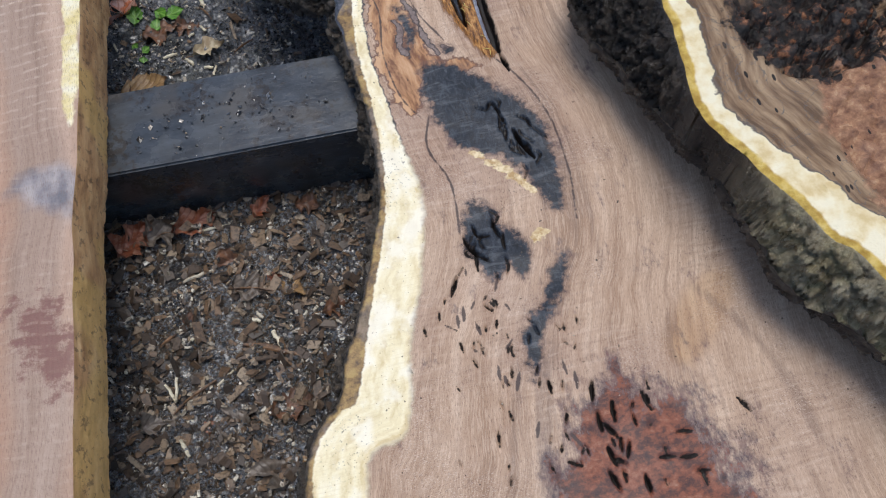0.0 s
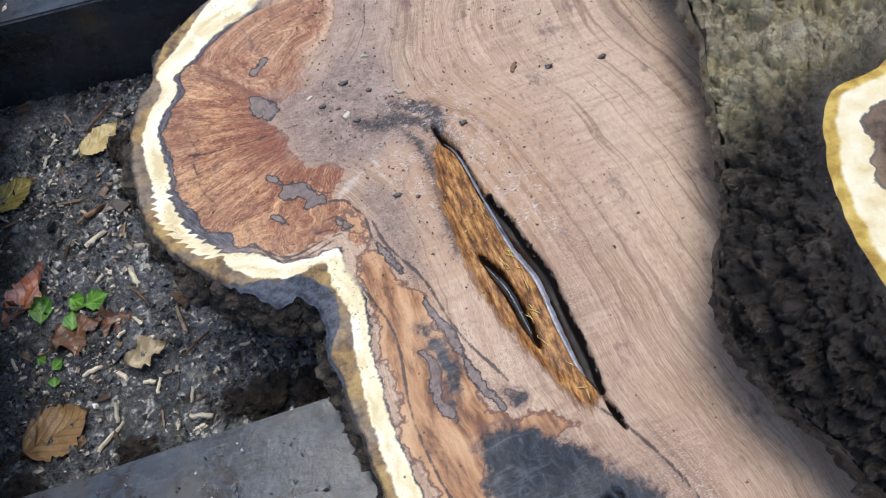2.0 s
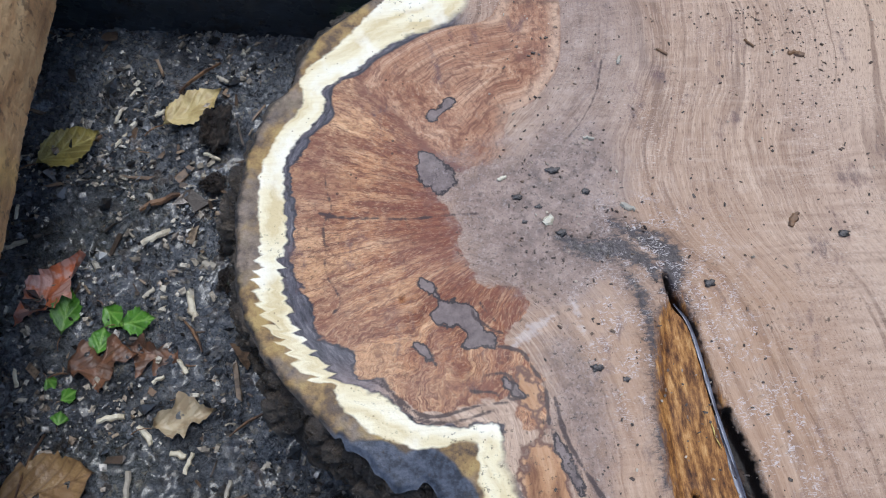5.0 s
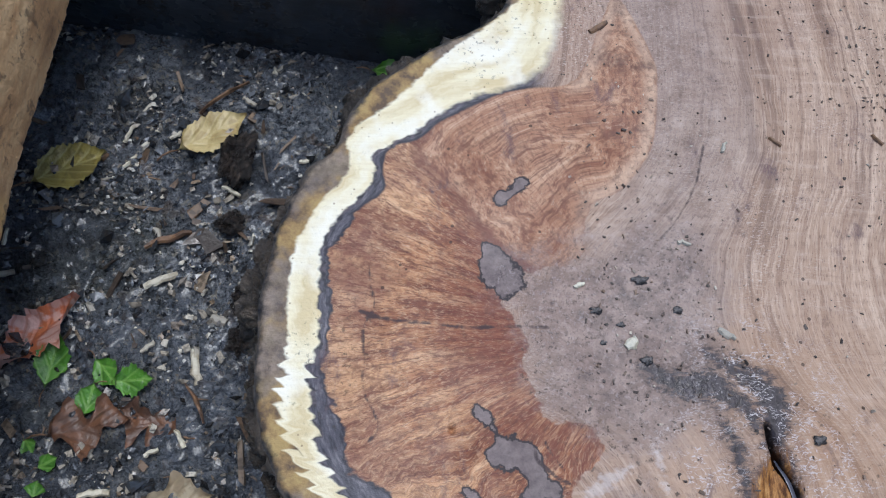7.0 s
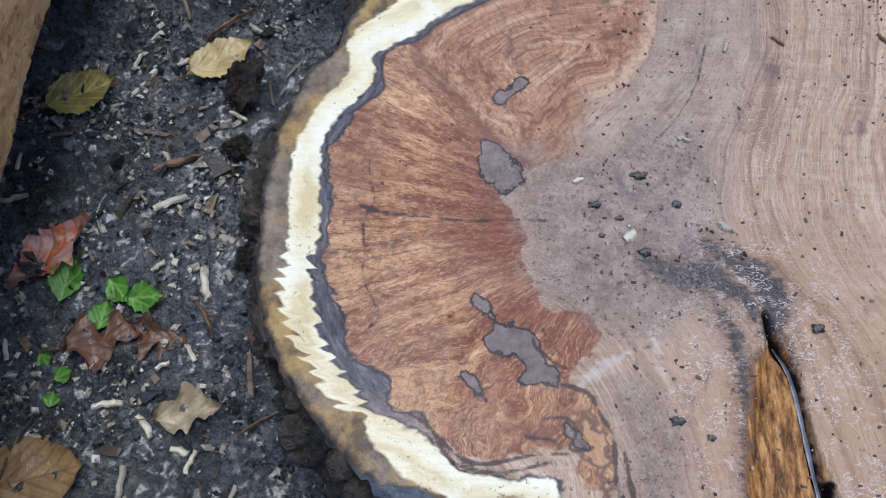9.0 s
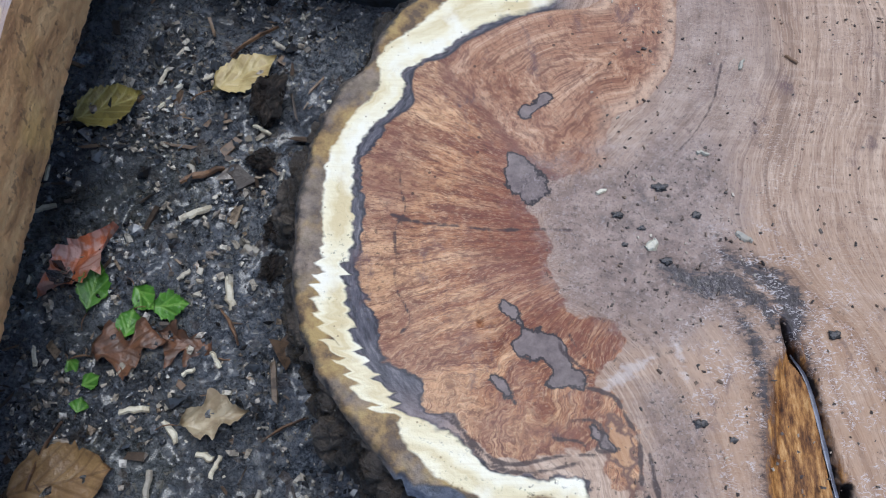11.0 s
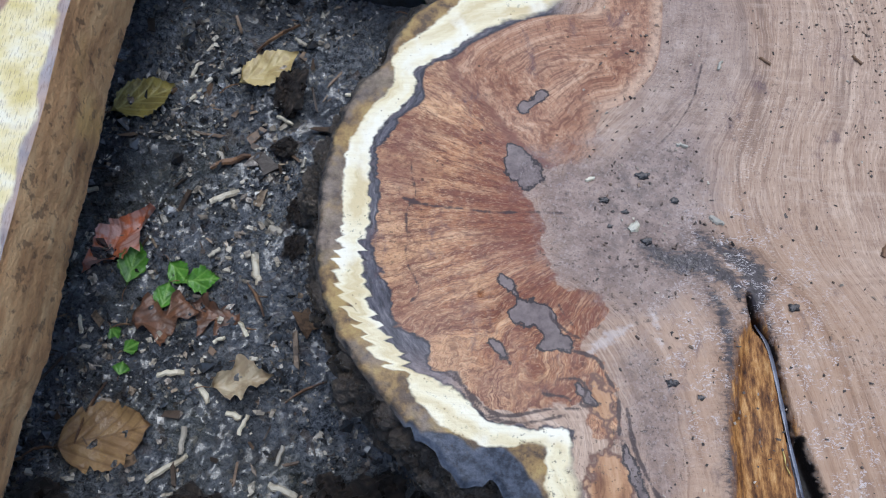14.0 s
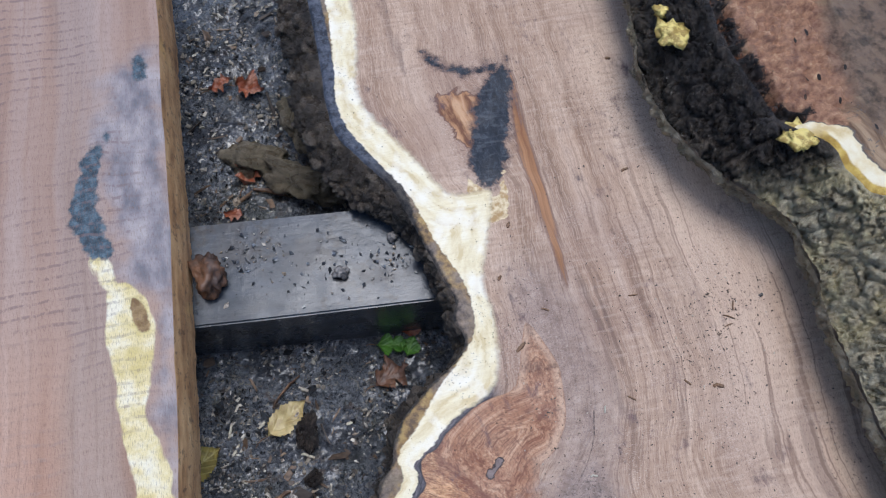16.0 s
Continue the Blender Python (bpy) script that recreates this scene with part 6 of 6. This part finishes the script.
for i, (x0, y0, x1, y1, w) in enumerate([(-0.232, 0.617, -0.205, 0.628, 5), (-0.195, 0.533, -0.182, 0.511, 2.5), (-0.163, 0.457, -0.138, 0.471, 2), (-0.272, 0.051, -0.228, 0.074, 3), (-0.199, 0.105, -0.143, 0.079, 7), (-0.278, 0.122, -0.262, 0.13, 4),
                                         (-0.288, 0.428, -0.276, 0.466, 1.8), (-0.205, 0.165, -0.16, 0.152, 3), (-0.21, 0.71, -0.18, 0.735, 3), (-0.20, 0.953, -0.16, 0.935, 6)]):
    ob = new("twig", stick_mesh("twig", math.hypot(x1 - x0, y1 - y0), w / 1000, 0.0022, OLDCHIP, 90 + i, 0.5, 0.06))
    tagged(lay(ob, x0, y0, x1, y1, 0.002), "thin brown splintered twig on soil", "twig", "twigs on the soil")

# chips, splinters and dirt lumps on the slab
for i, (x, y, ln, w, a, pale) in enumerate([(0.024, 0.530, 0.006, 0.005, 40, 1), (0.065, 0.535, 0.008, 0.0035, -30, 1), (0.003, 0.555, 0.005, 0.0022, 20, 1), (0.051, 0.576, 0.006, 0.0022, -10, 1), (0.100, 0.629, 0.007, 0.002, -40, 0), (0.179, 0.958, 0.005, 0.004, 0, 0),
                                           (0.158, 0.835, 0.007, 0.003, 20, 0), (0.037, 0.802, 0.006, 0.003, 60, 0), (0.017, 0.754, 0.005, 0.003, 50, 0), (0.175, 0.624, 0.009, 0.004, -20, 0), (0.128, 0.715, 0.008, 0.0018, -5, 0), (0.148, 0.523, 0.009, 0.004, 60, 0),
                                           (0.049, 0.718, 0.007, 0.002, -30, 0), (0.15, 0.632, 0.007, 0.002, -50, 0), (0.205, 0.679, 0.01, 0.0015, -30, 0), (0.212, 0.688, 0.009, 0.0013, 70, 0), (0.202, 0.672, 0.008, 0.0012, 10, 0), (0.02, 0.69, 0.011, 0.004, 35, 0), (0.075, 0.625, 0.006, 0.002, 60, 1)]):
    ob = new("splinter", stick_mesh("splinter", ln, w, 0.0012, CHIP if pale else OLDCHIP, 130 + i, 0.4, 0.03))
    ob.matrix_world = pose(x, y, S + 0.0002, 0, 0, a)
    tagged(ob, "pale wood splinter lying on the slab" if pale else "dark bark splinter lying on the slab", "splinter", "splinters on the slab")
for i, (x, y, r) in enumerate([(0.030, 0.558, 0.0032), (0.010, 0.544, 0.0026), (0.030, 0.523, 0.0026), (0.037, 0.454, 0.0026), (0.050, 0.448, 0.0018), (0.098, 0.492, 0.003), (0.020, 0.538, 0.0016), (0.012, 0.530, 0.0014), (0.171, 0.514, 0.003), (0.209, 0.507, 0.0028), (0.240, 0.692, 0.0022), (0.045, 0.545, 0.0022)]):
    V, F = lump_mesh(r * 0.8, 0.9, 200 + i, (1.1, 0.7, 0.28), 3)
    ob = new("dirt_lump", mesh_of("dirt_lump", V, F, GRIME))
    ob.matrix_world = pose(x, y, S + r * 0.25)
    tagged(ob, "small dark lump of dirt on the slab", "dirt", "dirt lumps on the slab")

# torn fibres over the crack
for i in range(18):
    t = RNG.random()
    x, y = np.array([np.interp(t, np.linspace(0, 1, 6), np.array(FISSURE[3:])[:, c]) for c in (0, 1)]) - (0.004 + 0.012 * RNG.random() * math.sin(3.1 * t), 0)
    ob = new("wood_fibre", stick_mesh("wood_fibre", 0.004 + 0.006 * RNG.random(), 0.0006, 0.0005, GOLD, 300 + i, 0.7, 0.04))
    ob.matrix_world = pose(x, y, S - 0.0022, 0, -8, RNG.normal(-60, 22))
    tagged(ob, "torn golden wood fibre beside the crack", "wood fibre", "torn fibres in the crack")


# ---- leaves ----
def leaf(kind, material, x, y, length, width, angle, label, lobes=0, z=None, tilt=(0, 0), curl=0.12, rag=0.0):
    """A leaf with a midrib stalk, a toothed or lobed blade and curled edges."""
    rs = np.random.default_rng(int(abs(x * 7919 + y * 104729) * 1000) % 100000)
    thing = tagged(new(kind), label, "leaf", "fallen leaves")
    n, m = 26, 6
    V, F = [], []
    for i in range(n + 1):
        t = i / n
        w = math.sin(math.pi * min(1, t * 1.02) ** 0.8) ** 0.75
        if lobes:
            w *= 0.45 + 0.75 * abs(math.sin(t * math.pi * lobes)) ** 0.8
        w *= 1 + 0.07 * (i % 2) + 0.09 * rs.standard_normal()
        ra, rb = (1 + rag * 1.6 * noise.noise((t * 5, q, x * 90)) for q in (1.5, 7.5))
        for j in range(-m, m + 1):
            s = j / m
            px, py = (t - 0.5) * length + 0.10 * length * abs(s) * (1 - t), s * w * width / 2 * (ra if s > 0 else rb)
            pz = curl * width * (s * s * 0.9 + 0.5 * (2 * t - 1) ** 2) + (0.06 + 0.3 * rag) * width * noise.noise((px * 90, py * 90, x * 50))
            V.append((px, py, max(pz, 0)))
    k = 2 * m + 1
    F = [(i * k + j, (i + 1) * k + j, (i + 1) * k + j + 1, i * k + j + 1) for i in range(n) for j in range(2 * m)]
    me = mesh_of("blade", V, F, material)
    child("blade", me, thing)
    stem = child("stalk", stick_mesh("stalk", length * 0.3, width * 0.045, width * 0.03, OLDCHIP, 5, 0.2, 0.12), thing)
    stem.matrix_basis = pose(-length * 0.63, 0, 0.0004)
    thing.matrix_world = pose(x, y, (soil_z(x, y) if z is None else z) + 0.003, tilt[0], tilt[1], angle)
    return thing


YEL = leaf_mat("yellow autumn leaf", (0.40, 0.32, 0.085), (0.50, 0.43, 0.16), (0.20, 0.16, 0.05))
PYEL = leaf_mat("pale yellow leaf", (0.52, 0.42, 0.20), (0.50, 0.40, 0.18), (0.34, 0.25, 0.10))
GRN = leaf_mat("fresh green leaf", (0.085, 0.23, 0.025), (0.18, 0.34, 0.07), (0.045, 0.14, 0.015))
MAPL = leaf_mat("orange red maple leaf", (0.62, 0.19, 0.075), (0.42, 0.12, 0.06), (0.66, 0.46, 0.40))
REDL = leaf_mat("russet maple leaf", (0.24, 0.07, 0.03), (0.17, 0.05, 0.03), (0.36, 0.19, 0.13))
BRNL = leaf_mat("wet brown leaf", (0.16, 0.075, 0.04), (0.10, 0.05, 0.03), (0.09, 0.055, 0.04))
TANL = leaf_mat("tan beech leaf", (0.30, 0.19, 0.085), (0.15, 0.085, 0.04), (0.21, 0.125, 0.06))
GRYL = leaf_mat("grey rotten leaf", (0.17, 0.14, 0.115), (0.10, 0.08, 0.065), (0.085, 0.068, 0.055))
GRPL = leaf_mat("pale greyish leaf", (0.44, 0.37, 0.25), (0.36, 0.29, 0.18), (0.28, 0.21, 0.13))
leaf("elm_leaf", YEL, -0.288, 0.670, 0.050, 0.030, 28, "yellow olive elm leaf flat on wet soil")
leaf("elm_leaf", PYEL, -0.199, 0.695, 0.050, 0.026, 33, "pale yellow elm leaf on wet soil", rag=0.15)
leaf("maple_leaf", MAPL, -0.284, 0.560, 0.064, 0.022, 48, "russet red pointed maple leaf standing up from soil", lobes=1, curl=0.4, tilt=(-8, -4), rag=0.35)
for x, y, ln, w, a in ((-0.274, 0.546, 0.034, 0.016, 82), (-0.242, 0.540, 0.024, 0.013, -45), (-0.226, 0.535, 0.028, 0.014, 5), (-0.249, 0.524, 0.020, 0.013, 80), (-0.276, 0.497, 0.013, 0.008, -50), (-0.264, 0.489, 0.013, 0.008, 30), (-0.268, 0.475, 0.010, 0.008, 80)):
    leaf("ivy_leaf", GRN, x, y, ln, w, a, "small fresh green leaf on wet soil", lobes=1, tilt=(12, -8))
leaf("ivy_leaf", GRN, -0.084, 0.748, 0.034, 0.022, -10, "bright green leaf at the foot of the timber", lobes=2, tilt=(-10, 0))
leaf("ivy_leaf", GRN, -0.066, 0.742, 0.024, 0.018, 60, "bright green leaf at the foot of the timber", lobes=1, tilt=(8, 6))
leaf("brown_leaf", BRNL, -0.090, 0.716, 0.040, 0.026, 20, "wet red-brown leaf pressed into soil", rag=0.8)
leaf("brown_leaf", REDL, -0.060, 0.762, 0.026, 0.018, 5, "russet leaf at the foot of the timber")
leaf("brown_leaf", BRNL, -0.245, 0.508, 0.046, 0.030, 12, "wet brown rotting leaf on soil", rag=0.9, z=soil_z(-0.23, 0.51) - 0.002)
leaf("brown_leaf", BRNL, -0.213, 0.513, 0.036, 0.026, 160, "wet brown rotting leaf on soil", rag=0.9, z=soil_z(-0.23, 0.51) - 0.002)
leaf("pale_leaf", GRPL, -0.191, 0.469, 0.042, 0.018, 12, "pale shrivelled leaf on wet soil", rag=0.6, curl=0.3)
leaf("beech_leaf", TANL, -0.272, 0.433, 0.062, 0.042, 15, "large tan ribbed beech leaf on soil")
for x, y, ln, w, a, mt in ((-0.296, 0.243, 0.05, 0.030, 40, REDL), (-0.268, 0.246, 0.036, 0.03, 10, GRYL), (-0.232, 0.250, 0.055, 0.024, 12, REDL), (-0.160, 0.249, 0.030, 0.016, 50, REDL), (-0.110, 0.240, 0.03, 0.02, -20, BRNL)):
    leaf("brown_leaf", mt, x, y, ln, w, a, "crumpled brown leaf at the foot of the timber", rag=0.7, tilt=(25, 0), curl=0.35)
for x, y, ln, w, a, mt in ((-0.158, 0.168, 0.018, 0.013, 20, REDL), (-0.186, 0.160, 0.040, 0.030, -30, GRYL), (-0.140, 0.155, 0.030, 0.022, 40, TANL), (-0.21, 0.03, 0.05, 0.035, 60, GRYL), (-0.24, 0.035, 0.022, 0.014, 80, REDL), (-0.16, 0.03, 0.045, 0.03, 10, BRNL),
                           (-0.25, 0.14, 0.03, 0.012, 75, BRNL), (-0.185, -0.02, 0.05, 0.04, 100, GRYL), (-0.13, 0.19, 0.028, 0.02, 0, GRYL), (-0.20, 0.20, 0.03, 0.02, 120, BRNL), (-0.15, -0.03, 0.03, 0.02, 20, TANL), (-0.29, 0.05, 0.04, 0.03, 30, GRYL), (-0.10, 0.12, 0.035, 0.025, 10, BRNL)):
    leaf("brown_leaf", mt, x, y, ln, w, a, "rotting brown leaf in the litter", curl=0.2, rag=0.8, z=soil_z(x, y) - 0.004, tilt=(RNG.normal(0, 14), RNG.normal(0, 10)))
for x, y, ln, w, a in ((-0.222, 1.092, 0.030, 0.020, 20), (-0.188, 1.080, 0.036, 0.024, -20), (-0.20, 0.975, 0.04, 0.028, 60), (-0.225, 0.925, 0.024, 0.014, -20)):
    leaf("brown_leaf", REDL, x, y, ln, w, a, "russet brown leaf on dark soil", curl=0.25, rag=0.8)


# ---- lumps of bark and stone ----
def lump(name, x, y, z, r, squash, mat, label, category, seed, turn=0, group="", dusk=0.0):
    V, F = lump_mesh(r, 0.55, seed, squash, 4)
    me = mesh_of(name, V, F, mat)
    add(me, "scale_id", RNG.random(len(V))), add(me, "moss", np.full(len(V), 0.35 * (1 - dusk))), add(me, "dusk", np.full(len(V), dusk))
    ob = new(name, me)
    ob.matrix_world = pose(x, y, z - V[:, 2].min() * 0.8, 0, 0, turn)
    return tagged(ob, label, category, group)


LUMP = plain("reddish brown bark lump", (0.15, 0.075, 0.04), (0.06, 0.035, 0.024), 60)
STONE = plain("grey pebble", (0.22, 0.20, 0.18), (0.10, 0.09, 0.08), 90)
lump("bark_lump", -0.236, 0.818, BT, 0.017, (0.85, 1.1, 0.7), LUMP, "reddish brown bark lump on the timber", "bark", 3)
lump("pebble", -0.119, 0.800, BT, 0.0065, (1, 0.9, 0.7), STONE, "small grey pebble on the timber", "stone", 5)
lump("pebble", -0.066, 0.826, BT, 0.005, (1, 0.9, 0.7), STONE, "small pale pebble on the timber", "stone", 6)
for i, (x, y, r, sq, a) in enumerate([(-0.150, 0.945, 0.026, (1.6, 0.7, 0.6), -35), (-0.135, 1.01, 0.024, (0.8, 1.5, 0.7), 10), (-0.125, 0.935, 0.020, (1.2, 0.8, 0.6), -40), (-0.19, 0.985, 0.022, (1.7, 0.8, 0.5), -25), (-0.105, 0.40, 0.016, (1.2, 0.8, 0.6), 30), (-0.07, 0.39, 0.018, (1, 0.8, 0.6), 80),
                                      (-0.180, 0.677, 0.012, (0.8, 1.5, 0.7), -10), (-0.181, 0.634, 0.008, (1, 0.8, 0.7), 30), (-0.165, 0.585, 0.008, (1, 1.1, 0.6), 10), (-0.167, 0.560, 0.007, (1.3, 0.8, 0.6), 70), (-0.13, 0.405, 0.011, (1, 0.8, 0.7), 10), (-0.30, 0.39, 0.016, (1.2, 0.8, 0.6), 20), (-0.21, 0.395, 0.012, (1.3, 0.8, 0.6), 0)]):
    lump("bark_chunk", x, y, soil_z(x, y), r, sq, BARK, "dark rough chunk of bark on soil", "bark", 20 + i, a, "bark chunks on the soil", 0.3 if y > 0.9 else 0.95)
